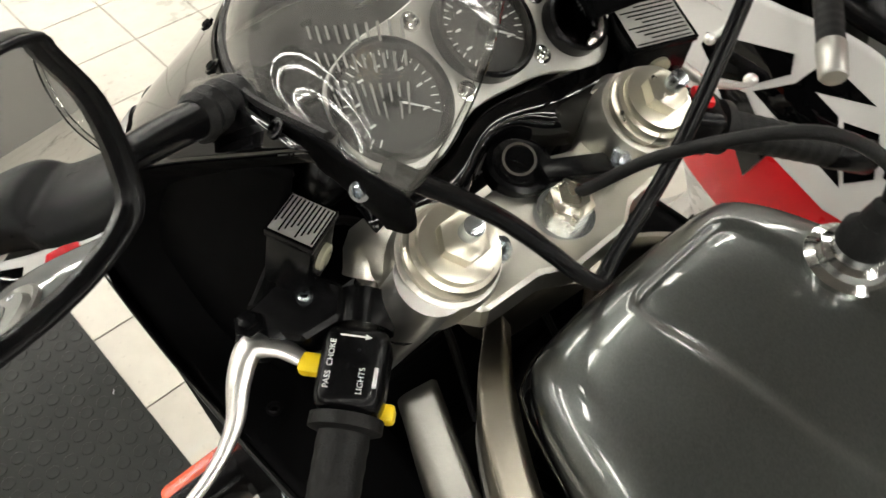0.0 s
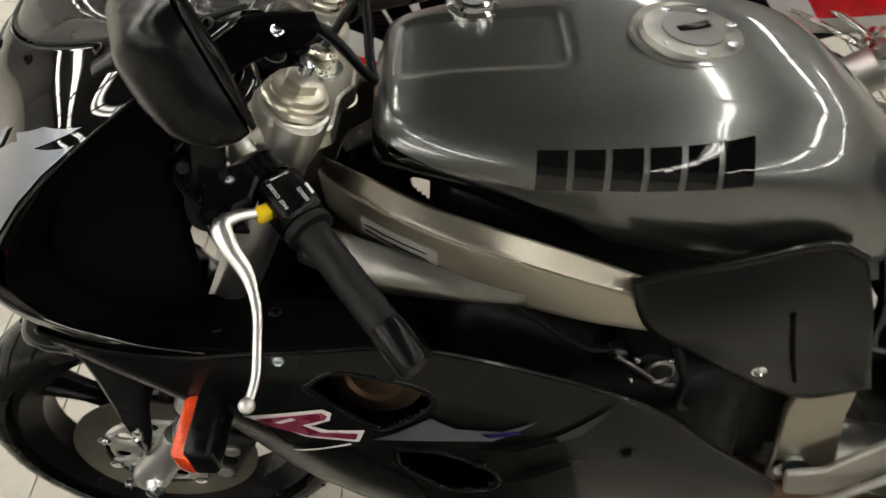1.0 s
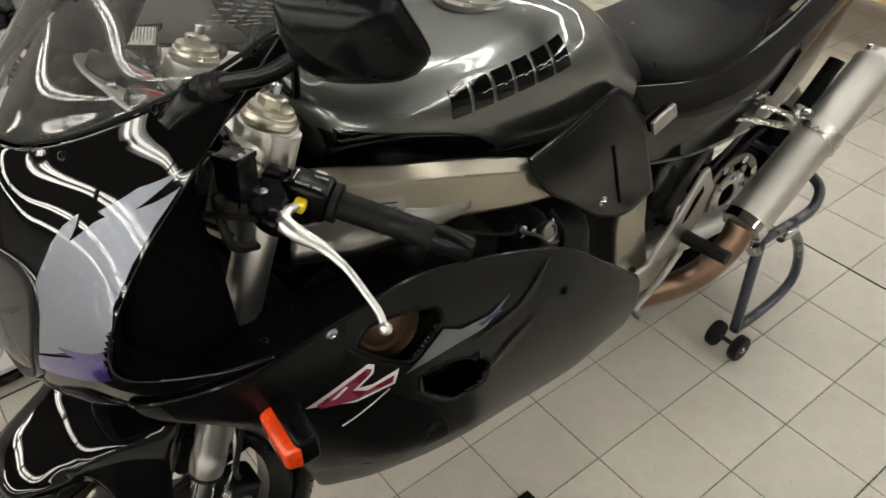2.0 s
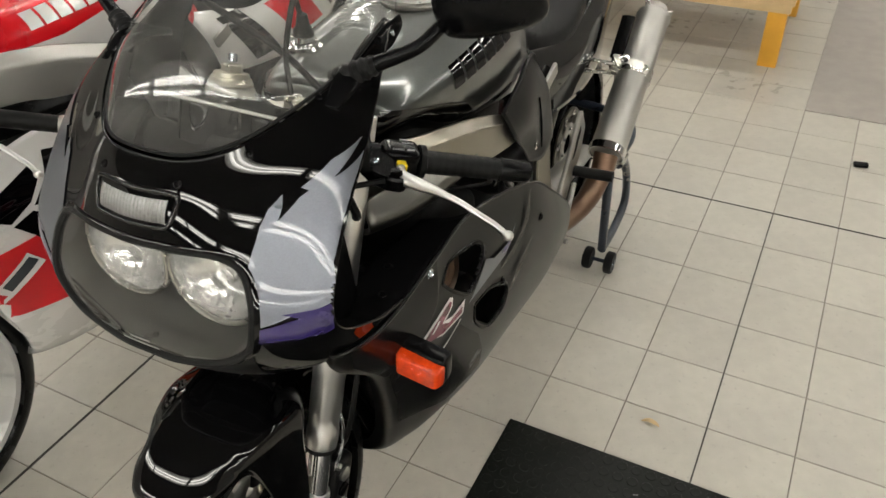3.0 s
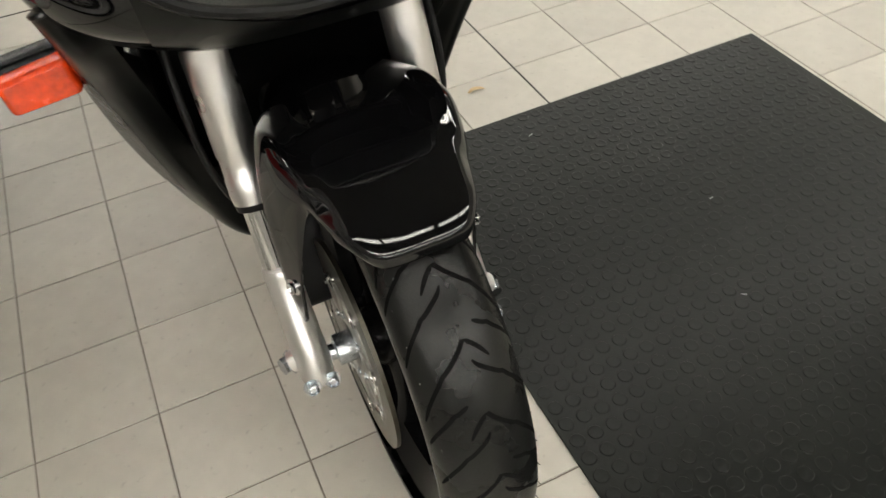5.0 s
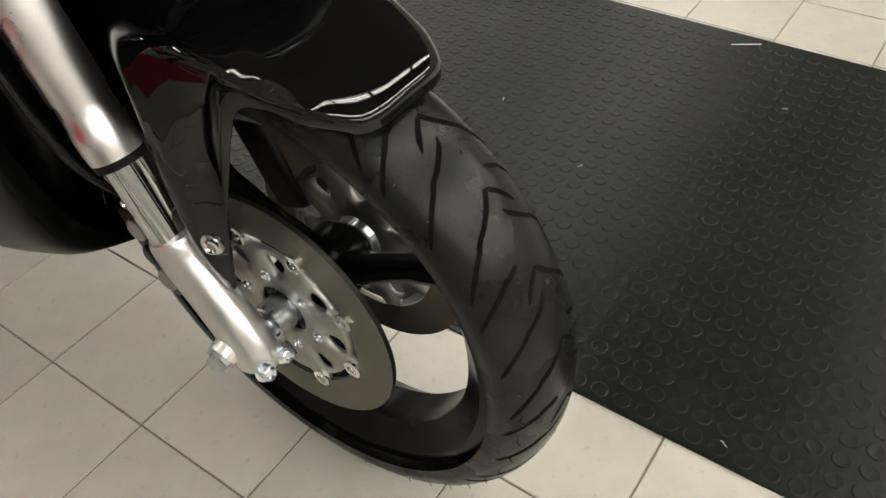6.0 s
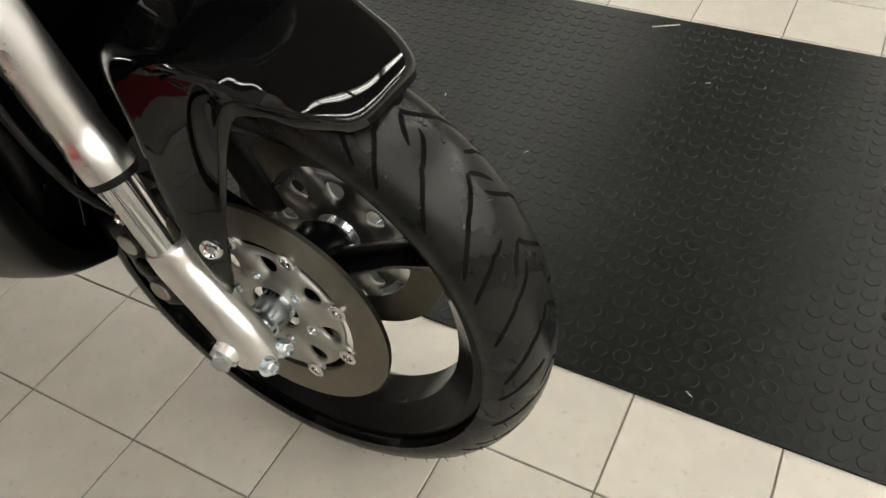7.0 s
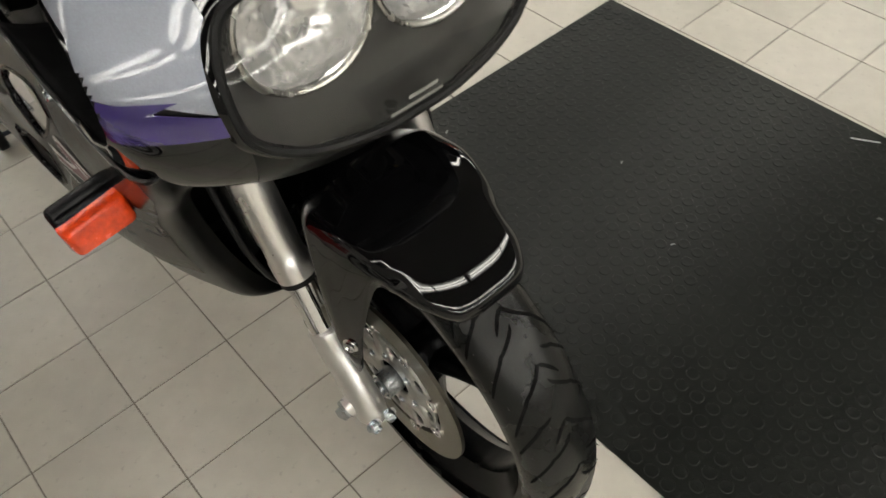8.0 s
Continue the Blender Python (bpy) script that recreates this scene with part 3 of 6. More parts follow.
def nose(bike, c):
    rows = both(nose_rows())
    g = relax(skin(rows, 120, 84), 90)
    t = tree_of(g)
    hl_poly = HL + [(-a, b) for a, b in HL[::-1][1:-1]]
    cowl = part("nose_fairing", sheet(g, lambda p: p.y < -0.80 and inside(hl_poly, p.x, p.z)), c["nose"], bike, c["nose_label"], solid=0.004, sharp=0)
    for i, (outline, m) in enumerate(c["nose_decals"]):
        for sx in (1, -1):
            film = decal(outline, t, sx, 0.0036 + 0.0006 * i, 0.003 if c["detail"] else 0.005)
            # the paint stops at the black band round the headlight
            band = [(a * 1.02, 0.87 + (b - 0.87) * 1.02) for a, b in hl_poly]
            bmesh.ops.delete(film, geom=[f for f in film.faces if f.calc_center_median().y < -0.78 and inside(band, f.calc_center_median().x, f.calc_center_median().z)], context="FACES")
            part("paint_stripe", film, m, cowl, sharp=0)
    # black inner lining behind the rear edge and the shelf towards the side fairing
    for sx in (1, -1):
        lin = [[(sx * 0.184, -0.60, 1.115), (sx * 0.212, -0.70, 1.05), (sx * 0.229, -0.785, 0.955), (sx * 0.237, -0.826, 0.87), (sx * 0.235, -0.755, 0.79), (sx * 0.230, -0.62, 0.765)],
               [(sx * 0.155, -0.62, 1.07), (sx * 0.175, -0.715, 1.0), (sx * 0.178, -0.78, 0.93), (sx * 0.178, -0.80, 0.86), (sx * 0.185, -0.73, 0.775), (sx * 0.19, -0.60, 0.75)],
               [(sx * 0.14, -0.66, 1.03), (sx * 0.145, -0.73, 0.97), (sx * 0.145, -0.775, 0.90), (sx * 0.140, -0.775, 0.83), (sx * 0.135, -0.70, 0.755), (sx * 0.14, -0.58, 0.73)]]
        part("fairing_lining", sheet(skin(lin, 40, 14)), LINING if c["detail"] else c["side"], bike, "black inner fairing lining", solid=0.003, sharp=0)
    if not c["detail"]:
        return
    # chin below the lamp in dark grey
    chin = [(-0.16, 0.835), (-0.12, 0.806), (-0.05, 0.784), (0, 0.781), (0.05, 0.784), (0.12, 0.806), (0.16, 0.835), (0.155, 0.77), (0.1, 0.75), (0, 0.748), (-0.1, 0.75), (-0.155, 0.77)]
    part("chin_stripe", decal(chin, t, 1, 0.003, 0.012, "y"), DGREY, cowl, sharp=0)
    # headlight: bucket, two reflectors, cover, rubber edge
    lamp = part("headlight_cover", decal(hl_poly, t, 1, 0.001, 0.008, "y"), LAMPCOVER, bike, "clear plastic twin headlight cover", sharp=0)
    edge = []
    for a, b in hl_poly + hl_poly[:1]:
        p, nn, _, _ = t.ray_cast(Vector((a, -2, b)), Vector((0, 1, 0)))
        if p:
            edge.append(p + Vector((0, -0.002, 0)))
    ring = cat([(a, 0, b) for a, b in hl_poly + hl_poly[:1]], 161)
    strip = []
    for s, out in ((0.985, 0.003), (1.0, 0.0058), (1.03, 0.0058), (1.055, 0.0052), (1.07, 0.003)):
        row = []
        for q in ring:
            p, _, _, _ = t.ray_cast(Vector((q.x * s, -2, 0.87 + (q.z - 0.87) * s)), Vector((0, 1, 0)))
            row.append((p if p else row[-1]) + Vector((0, -out, 0)) if p else row[-1])
        strip.append(row)
    part("headlight_band", sheet(strip), BLACK, lamp, "gloss black band round the headlight cover", sharp=0)
    part("rubber_seal", tube(edge, 0.0052, 140, 8), RUBBER, lamp)
    bg = []
    for k in range(7):
        f = k / 6
        row = []
        for a, b in hl_poly + hl_poly[:1]:
            p, nn, _, _ = t.ray_cast(Vector((a, -2, b)), Vector((0, 1, 0)))
            q = p + Vector((0, 0.006, 0))
            cen = Vector((0, -0.78, 0.87))
            row.append(q.lerp(Vector((a * 0.94, -0.78, cen.z + (b - 0.87) * 0.94)), min(1, f * 1.4)) if k < 6 else Vector((0, -0.78, 0.87)))
        bg.append(row)
    part("lamp_bucket", sheet(bg), c["bucket"], lamp, "dark grey lamp bucket")
    for sx in (1, -1):
        # reflector bowl behind the cover, with a ribbed floor
        def mouth(a, f=1.0):
            x = 0.006 + sx * 0.0710 + 0.0680 * f * math.cos(a)
            z = 0.892 + 0.062 * f * math.copysign(abs(math.sin(a)) ** 0.92, math.sin(a))
            return x, z
        n, m = 96, 14
        bowl = bmesh.new()
        rings = []
        for j in range(m + 1):
            f = j / m
            ring = []
            for k in range(n):
                a = 2 * math.pi * k / n
                x, z = mouth(a, f)
                zr = mouth(a)[1]
                lip = -0.850 + (zr - 0.892) * 0.10
                back = -0.815
                y = back + (lip - back) * f ** 1.9
                y += (0.0007 if math.sin(a) < 0.2 else 0.0003) * math.sin(x * 520) * (f if f < 0.9 else 0)
                ring.append(bowl.verts.new((x, y, z)))
            rings.append(ring)
        for r0, r1 in zip(rings, rings[1:]):
            for k in range(n):
                bowl.faces.new((r0[k], r0[(k + 1) % n], r1[(k + 1) % n], r1[k]))
        rim = [rings[-1][k % n].co.copy() for k in range(n + 1)]
        bmesh.ops.remove_doubles(bowl, verts=bowl.verts, dist=1e-6)
        part("reflector", bowl, REFL, lamp, "polished headlight reflector", sharp=0)
        dome = bmesh.new()
        dr = []
        for j in range(11):
            f = j / 10
            dr.append([dome.verts.new((mouth(2 * math.pi * k / n, f)[0], -0.850 - 0.014 * (1 - f * f) + 0.0004 * math.sin(mouth(2 * math.pi * k / n, f)[0] * 1100) * (1 - f ** 4), mouth(2 * math.pi * k / n, f)[1])) for k in range(n)])
        for r0, r1 in zip(dr, dr[1:]):
            for k in range(n):
                dome.faces.new((r0[k], r0[(k + 1) % n], r1[(k + 1) % n], r1[k]))
        bmesh.ops.remove_doubles(dome, verts=dome.verts, dist=1e-6)
        gl = part("lamp_glass", dome, LAMPGLASS, lamp, "fluted clear lamp glass", sharp=0)
        gl.visible_shadow = False
        part("lamp_ring", tube(rim, 0.0035, 97, 8), BRUSH, lamp)
        part("bulb", turned([(0, 0.006), (0.02, 0.008), (0.032, 0.008), (0.038, 0.0)], (0.006 + sx * 0.0710, -0.787, 0.880), (0, -1, 0), 14), c["bulb"], lamp)
        part("bulb_shield", turned([(0.038, 0.0115), (0.052, 0.0115), (0.054, 0.0)], (0.006 + sx * 0.0710, -0.787, 0.880), (0, -1, 0), 16), CHROME, lamp)
    for k, (dx, dz, w) in enumerate(((0.0, 0.012, 0.034), (0.0, 0.0, 0.05), (-0.03, 0.0, 0.012))):
        o = [(dx - w / 2, 0.808 + dz), (dx + w / 2, 0.808 + dz), (dx + w / 2, 0.813 + dz), (dx - w / 2, 0.813 + dz)]
        part("lens_print", decal(o, t, 1, 0.0022, 0.02, "y"), LABELM, lamp, sharp=0)
    # position lamp above: raised black frame, fluted lens
    def on_nose(a, b, out=0.0):
        p, _, _, _ = t.ray_cast(Vector((a, -2, b)), Vector((0, 1, 0)))
        return p + Vector((0, -out, 0))
    fr = [on_nose(a, b, 0.002) for a, b in [(0.0, 0.979), (0.045, 0.979), (0.056, 0.983), (0.060, 0.995), (0.062, 1.009), (0.054, 1.015), (0.0, 1.016), (-0.054, 1.015), (-0.062, 1.009), (-0.060, 0.995), (-0.056, 0.983), (-0.045, 0.979), (0.0, 0.979)]]
    pl = part("position_lamp", tube(fr, 0.0034, 80, 10), BLACK, bike, "clear fluted position lamp in a raised black frame")
    lg = [[on_nose(-0.052 + 0.104 * i / 78, 0.985 + 0.0245 * j / 8, 0.003 + (0.0012 if (i // 2) % 2 else 0.0) + 0.0015 * math.sin(math.pi * j / 8)) for i in range(79)] for j in range(9)]
    part("lens", sheet(lg), RIBBED, pl, "clear fluted lens", smooth=False)
    # screen
    base = nose_rows()[5][:-1] + [(0.184, -0.575, 1.134)]
    srows = both([
        [(p[0] * 0.985, p[1] + 0.004, p[2] + 0.004) for p in base],
        [(0, -0.775, 1.112), (0.066, -0.768, 1.111), (0.115, -0.735, 1.110), (0.152, -0.680, 1.116), (0.175, -0.610, 1.131), (0.181, -0.558, 1.134)],
        [(0, -0.700, 1.185), (0.066, -0.690, 1.182), (0.113, -0.655, 1.168), (0.148, -0.600, 1.156), (0.170, -0.552, 1.145), (0.178, -0.541, 1.133)],
        [(0, -0.575, 1.262), (0.060, -0.566, 1.255), (0.106, -0.543, 1.236), (0.140, -0.515, 1.209), (0.163, -0.511, 1.171), (0.174, -0.525, 1.132)],
    ])
    sg = relax(skin(srows, 72, 30), 160)
    scr = part("windscreen", sheet(sg), SCREEN, bike, "clear plastic bubble windscreen", sharp=0)
    scr.visible_shadow = False
    # caution print near the top corner, too small to read
    pr = bmesh.new()
    spot = Vector((0.150, -0.575, 1.150))
    pj, pi = min(((j, i) for j in range(4, 26) for i in range(40, 67)), key=lambda q: (sg[q[0]][q[1]] - spot).length)
    for k in range(10):
        for w in range(4):
            j0 = pj - 3.6 + k * 0.8
            i0 = pi - 3.6 + 1.8 * w + 0.25 * ((k * 3 + w) % 3)
            i1 = i0 + 1.0 + 0.3 * ((k + w) % 2)
            if w == 3 and k % 3 == 1:
                continue
            row = []
            for u in (i0, (i0 + i1) / 2, i1):
                a, b = int(u), u - int(u)
                e = [sg[int(jj)][a].lerp(sg[int(jj)][a + 1], b).lerp(sg[int(jj) + 1][a].lerp(sg[int(jj) + 1][a + 1], b), jj - int(jj)) for jj in (j0, j0 + 0.22)]
                row.append([pr.verts.new(v + Vector((0.0008, 0.0, 0.0012))) for v in e])
            for r0, r1 in list(zip(row, row[1:])):
                pr.faces.new((r0[0], r1[0], r1[1], r0[1]))
    tagged(part("screen_print", pr, PRINTM, scr, "unreadable pale printed lines", smooth=False), kind="stuff")
    part("screen_edge", tube(sg[0], 0.0025, 90, 6), RUBBER, scr)
    part("screen_top_edge", tube(sg[-1], 0.0018, 90, 6), LENS, scr)
    for x, y, z in ((0.062, -0.86, 1.036), (0.122, -0.79, 1.052), (0.165, -0.70, 1.088), (0.186, -0.60, 1.128)):
        for sx in (1, -1):
            p, nn, _, _ = t.find_nearest(Vector((sx * x, y, z)))
            if nn.y > 0.2 or nn.x * sx < -0.3:
                nn = -nn
            part("fairing_screw", bolt(p + nn * 0.002, nn, 0.0036, 0.002, False), SATIN, bike)
    # dark back of the lamp unit and the stays beside it
    part("lamp_unit_back", block((0, -0.742, 0.868), (0.27, 0.03, 0.20), 0.012, (8, 0, 0)), LINING, bike, "matt black back of the lamp unit")
    for sx in (1, -1):
        stay = [[(sx * 0.20, -0.805, 0.79), (sx * 0.19, -0.74, 0.775), (sx * 0.165, -0.675, 0.765)], [(sx * 0.195, -0.80, 0.88), (sx * 0.18, -0.735, 0.87), (sx * 0.155, -0.675, 0.86)], [(sx * 0.185, -0.765, 0.96), (sx * 0.168, -0.72, 0.955), (sx * 0.148, -0.68, 0.945)], [(sx * 0.175, -0.71, 1.03), (sx * 0.158, -0.69, 1.02), (sx * 0.14, -0.672, 1.01)]]
        part("fairing_stay", sheet(skin(stay, 10, 14)), LINING, bike, "matt black fairing stay", solid=0.004)
    # inner rim of the fairing seen from the saddle
    for sx in (1, -1):
        inner = [[(sx * 0.175, -0.521, 1.130), (sx * 0.179, -0.575, 1.128), (sx * 0.171, -0.645, 1.098), (sx * 0.15, -0.70, 1.06)], [(sx * 0.176, -0.519, 1.114), (sx * 0.175, -0.565, 1.104), (sx * 0.155, -0.635, 1.068), (sx * 0.125, -0.70, 1.02)], [(sx * 0.172, -0.540, 1.094), (sx * 0.160, -0.575, 1.078), (sx * 0.13, -0.64, 1.02), (sx * 0.10, -0.71, 0.96)]]
        part("fairing_inner_panel", sheet(skin(inner, 14, 10)), LINING, bike, "black inner fairing panel", solid=0.003)
        part("panel_screw", bolt((sx * 0.180, -0.551, 1.117), (sx * 0.8, 0.4, 0.5), 0.0035, 0.002, False), ZINC, bike)


def instruments(bike):
    # local a: across, b: up the dash
    m = Matrix.Translation((0, -0.665, 1.02)) @ Matrix((( 1, 0, 0, 0), (0, -0.83, 0.55, 0), (0, 0.55, 0.83, 0), (0, 0, 0, 1)))
    outline = [(0.108, -0.008), (0.096, -0.032), (0.064, -0.046), (0.034, -0.042), (0.007, -0.030), (-0.04, -0.032), (-0.068, -0.036), (-0.10, -0.048), (-0.125, -0.05), (-0.145, -0.03), (-0.145, 0.01), (-0.11, 0.03), (-0.085, 0.055), (-0.03, 0.064), (0.02, 0.056), (0.06, 0.052), (0.098, 0.034)]
    outline = [(p.x, p.y) for p in cat([(a, b, 0) for a, b in outline + outline[:1]], 60)[:-1]]
    dash = part("instrument_plate", plate(outline, 0.005, m, 0.001), ALU, bike, "silver instrument plate with three round dials", smooth=False)
    part("instrument_shroud", block((0, -0.70, 0.975), (0.26, 0.07, 0.065), 0.02, (-33, 0, 0), 3), SATIN, bike)
    # gloss black cowl dipping from the dials to the yoke, notched round the lock
    cowl = [[(0.125, -0.628, 1.000), (0.06, -0.618, 0.996), (0.0, -0.634, 1.002), (-0.06, -0.630, 1.000), (-0.13, -0.622, 0.994)],
            [(0.125, -0.612, 0.992), (0.06, -0.604, 0.990), (0.0, -0.622, 0.994), (-0.06, -0.612, 0.992), (-0.13, -0.606, 0.986)],
            [(0.120, -0.604, 0.975), (0.06, -0.598, 0.972), (0.0, -0.626, 0.975), (-0.06, -0.600, 0.974), (-0.12, -0.600, 0.970)],
            [(0.115, -0.606, 0.940), (0.06, -0.602, 0.940), (0.0, -0.632, 0.940), (-0.06, -0.604, 0.940), (-0.115, -0.604, 0.935)]]
    part("dash_cowl", sheet(skin(cowl, 40, 16)), BLACK, bike, "gloss black cowl under the dials", solid=0.003, sharp=0)
    for x, yb, r in ((0.062, 0.004, 0.044), (-0.036, 0.016, 0.041), (-0.114, -0.014, 0.027)):
        o = m @ Vector((x, yb, 0.005))
        ax = m.to_3x3() @ Vector((0, 0, 1))
        part("dial_pod", turned([(-0.060, r * 0.55), (-0.056, r * 0.8), (-0.045, r * 0.86), (-0.012, r * 0.92), (0, r)], o, ax, 36), BLACK, dash, "black instrument pod")
        d = part("dial_bezel", turned([(0, r), (0.012, r), (0.014, r - 0.002), (0.012, r - 0.005), (0.004, r - 0.006), (0.003, 0.0)], o, ax, 40), SATIN, dash)
        part("dial_face", turned([(0.0035, r - 0.006), (0.0042, r - 0.006), (0.0042, 0.0)], o, ax, 36), DIAL, d)
        bm = bmesh.new()
        for k in range(27):
            a = radians(-130 + 260 * k / 26)
            ln = 0.006 if k % 2 == 0 else 0.0035
            sweep(bm, [m @ Vector((x + q * math.sin(a), yb + q * math.cos(a), 0.0104)) for q in (r - 0.008, r - 0.008 - ln)], 0.0005, 4)
            if k % 4 == 0 and r > 0.03:
                q = Vector((x + (r - 0.019) * math.sin(a), yb + (r - 0.019) * math.cos(a), 0.0104))
                sweep(bm, [m @ (q + Vector((-0.0022, 0, 0))), m @ (q + Vector((0.0022, 0, 0)))], 0.0011, 4)
        part("dial_marks", bm, KNOBW, d)
        part("needle", tube([m @ Vector((x + r * 0.1, yb + r * 0.08, 0.0115)), m @ Vector((x - r * 0.5, yb - r * 0.40, 0.0115))], [0.0011, 0.0005], 4, 6), RED if r < 0.03 else KNOBW, d)
        part("needle_hub", turned([(0.004, 0.006), (0.0095, 0.006), (0.0105, 0.004)], o, ax, 16), SATIN, d)
        g = part("dial_glass", turned([(0.0125, r - 0.004), (0.0135, 0.0)], o, ax, 36), LENS, d)
        g.visible_shadow = False
    for a, b in ((0.003, -0.016), (-0.073, -0.022), (0.012, 0.046), (-0.098, 0.020)):
        part("plate_screw", bolt(m @ Vector((a, b, 0.005)), m.to_3x3() @ Vector((0, 0, 1)), 0.0052, 0.004, False), CHROME, dash)


def controls(bike, c, full=True):
    up = Vector((0, 0.41, 1)).normalized()
    # top yoke
    o = [(-0.128, -0.565), (-0.10, -0.598), (-0.055, -0.590), (-0.03, -0.60), (0.03, -0.60), (0.055, -0.590), (0.10, -0.598), (0.128, -0.565), (0.10, -0.528), (0.05, -0.525), (0.028, -0.512), (-0.028, -0.512), (-0.05, -0.525), (-0.10, -0.528)]
    yoke = part("top_yoke", plate(o, 0.024, Matrix.Translation((0, 0, 0.940)), 0.003), YOKE, bike, "cast aluminium top yoke", smooth=False)
    part("stem_nut", turned([(0, 0.017), (0.018, 0.017), (0.020, 0.014), (0.022, 0.012)], (0, -0.548, 0.968), (0, 0.2, 1), 6), CAPM, yoke)
    part("stem_washer", turned([(0, 0.012), (0, 0.023), (0.006, 0.022), (0.006, 0.012)], (0, -0.548, 0.963), (0, 0.2, 1), 30, True), ZINC, yoke)
    key = part("ignition_lock", turned([(0, 0.026), (0.012, 0.026), (0.014, 0.022), (0.010, 0.018), (0.010, 0.0)], (-0.006, -0.600, 0.962), (0, 0.2, 1), 30), SATIN, bike, "black ignition lock with key ring")
    part("key_ring", turned([(-0.001, 0.011), (0.001, 0.011), (0.001, 0.013), (-0.001, 0.013)], (-0.004, -0.598, 0.980), (0.3, 0.4, 1), 28, True), CHROME, key)
    part("key_tag", block((-0.035, -0.568, 0.974), (0.055, 0.022, 0.006), 0.002, (6, -4, -28)), SATIN, key)
    for sx in (1, -1):
        x = 0.103 * sx
        base = Vector((x, leg(0.945), 0.945))
        clamp = part("clip_on_clamp", turned([(0.0, 0.028), (0.0, 0.0365), (0.012, 0.038), (0.046, 0.038), (0.052, 0.036), (0.055, 0.028)], base, up, 40), YOKE, bike, "cast aluminium clip-on clamp")
        part("fork_cap", turned([(0.055, 0.033), (0.060, 0.033), (0.062, 0.031), (0.066, 0.0305), (0.067, 0.027), (0.073, 0.0265), (0.074, 0.022)], base, up, 36), CAPM, clamp, "machined fork cap")
        part("fork_cap_nut", turned([(0.074, 0.017), (0.084, 0.017), (0.086, 0.014)], base, up, 6), CAPM, clamp)
        part("fork_adjuster", turned([(0.089, 0.007), (0.100, 0.007), (0.101, 0.004)], base, up, 12), ZINC, clamp)
        lug = cat([base + Vector((sx * 0.005, -0.012, 0.026)), base + Vector((sx * 0.020, -0.034, 0.022)), base + Vector((sx * 0.034, -0.026, 0.008))], 10)
        part("clip_on_lug", sweep(bmesh.new(), lug, [0.030, 0.029, 0.028, 0.026, 0.024, 0.022, 0.020, 0.0185, 0.018, 0.018], 20, 0.8), YOKE, clamp)
        part("clamp_bolt", bolt(base + Vector((-sx * 0.038, 0.030, 0.03)), (0, 0.9, 0.45), 0.007, 0.006, False), ZINC, clamp)
        # handlebar from the clamp to its end
        b0 = Vector((sx * 0.130, -0.606, 0.954))
        b1 = Vector((sx * 0.333, -0.440, 0.884))
        d = (b1 - b0).normalized()
        bar = part("handlebar", tube([b0, b1 - d * 0.03], 0.0115, 4, 20), BRUSH, bike, "clip-on handlebar")
        g0 = b0 + d * 0.104
        rr = []
        for k in range(41):
            f = k / 40
            rr.append(0.0168 + (0.0004 if k % 4 < 2 else 0) - 0.001 * f)
        grip = part("grip", sweep(bmesh.new(), [g0 + (b1 - d * 0.045 - g0) * (k / 40) for k in range(41)], rr, 20), RUBBER, bar, "ribbed black rubber grip")
        part("grip_collar", turned([(-0.004, 0.012), (-0.004, 0.024), (0.004, 0.024), (0.006, 0.018)], g0, d, 24), RUBBER, bar)
        part("bar_end_weight", turned([(-0.05, 0.0145), (-0.046, 0.0175), (-0.004, 0.0165), (0, 0.014), (0.002, 0.006)], b1, d, 24), SATIN if c["detail"] else ALU, bar, "bar-end weight")
        # switch housing
        mid = b0 + d * 0.072
        side = d.cross(Vector((0, 0, 1))).normalized()
        upv = side.cross(d).normalized()
        mm = Matrix((-d, side, upv)).transposed().to_4x4()
        mm.translation = mid
        hs = block((0, 0, 0), (0.056, 0.044, 0.046), 0.010, None, 3)
        bmesh.ops.transform(hs, matrix=mm, verts=hs.verts)
        sw = part("switch_housing", hs, SATIN, bike, "black switch housing with white lettering")
        ft = -1 if sx > 0 else 1
        if sx > 0:
            y1 = block((0.002, 0.028 * (1 if side.y < 0 else -1), 0.004), (0.014, 0.016, 0.014), 0.003)
            bmesh.ops.transform(y1, matrix=mm, verts=y1.verts)
            part("flash_button", y1, YELLOW, sw, "yellow flasher button")
            y2 = block((-0.02, -0.024 * (1 if side.y < 0 else -1), -0.014), (0.012, 0.01, 0.016), 0.003)
            bmesh.ops.transform(y2, matrix=mm, verts=y2.verts)
            part("turn_switch", y2, YELLOW, sw)
            if c["detail"]:
                def write(txt, a, b, size, rot, up_off=0.0234):
                    cu = bpy.data.curves.new("lettering", "FONT")
                    cu.body, cu.size, cu.extrude = txt, size, 0.0001
                    cu.align_x = "CENTER"
                    tmp = bpy.data.objects.new("lettering", cu)
                    scene.collection.objects.link(tmp)
                    dg = bpy.context.evaluated_depsgraph_get()
                    me = bpy.data.meshes.new_from_object(tmp.evaluated_get(dg))
                    bpy.data.objects.remove(tmp)
                    ob = new("lettering", me)
                    me.materials.append(KNOBW)
                    ob.parent = sw
                    ob.matrix_basis = mm @ pose(a, b, up_off, 0, 0, rot)
                    return ob
                s_ = 1 if side.y < 0 else -1
                write("PASS  CHOKE", 0.0, 0.012, 0.0052, 0, 0.0234)
                write("LIGHTS", -0.009, -0.009, 0.0052, 0, 0.0234)
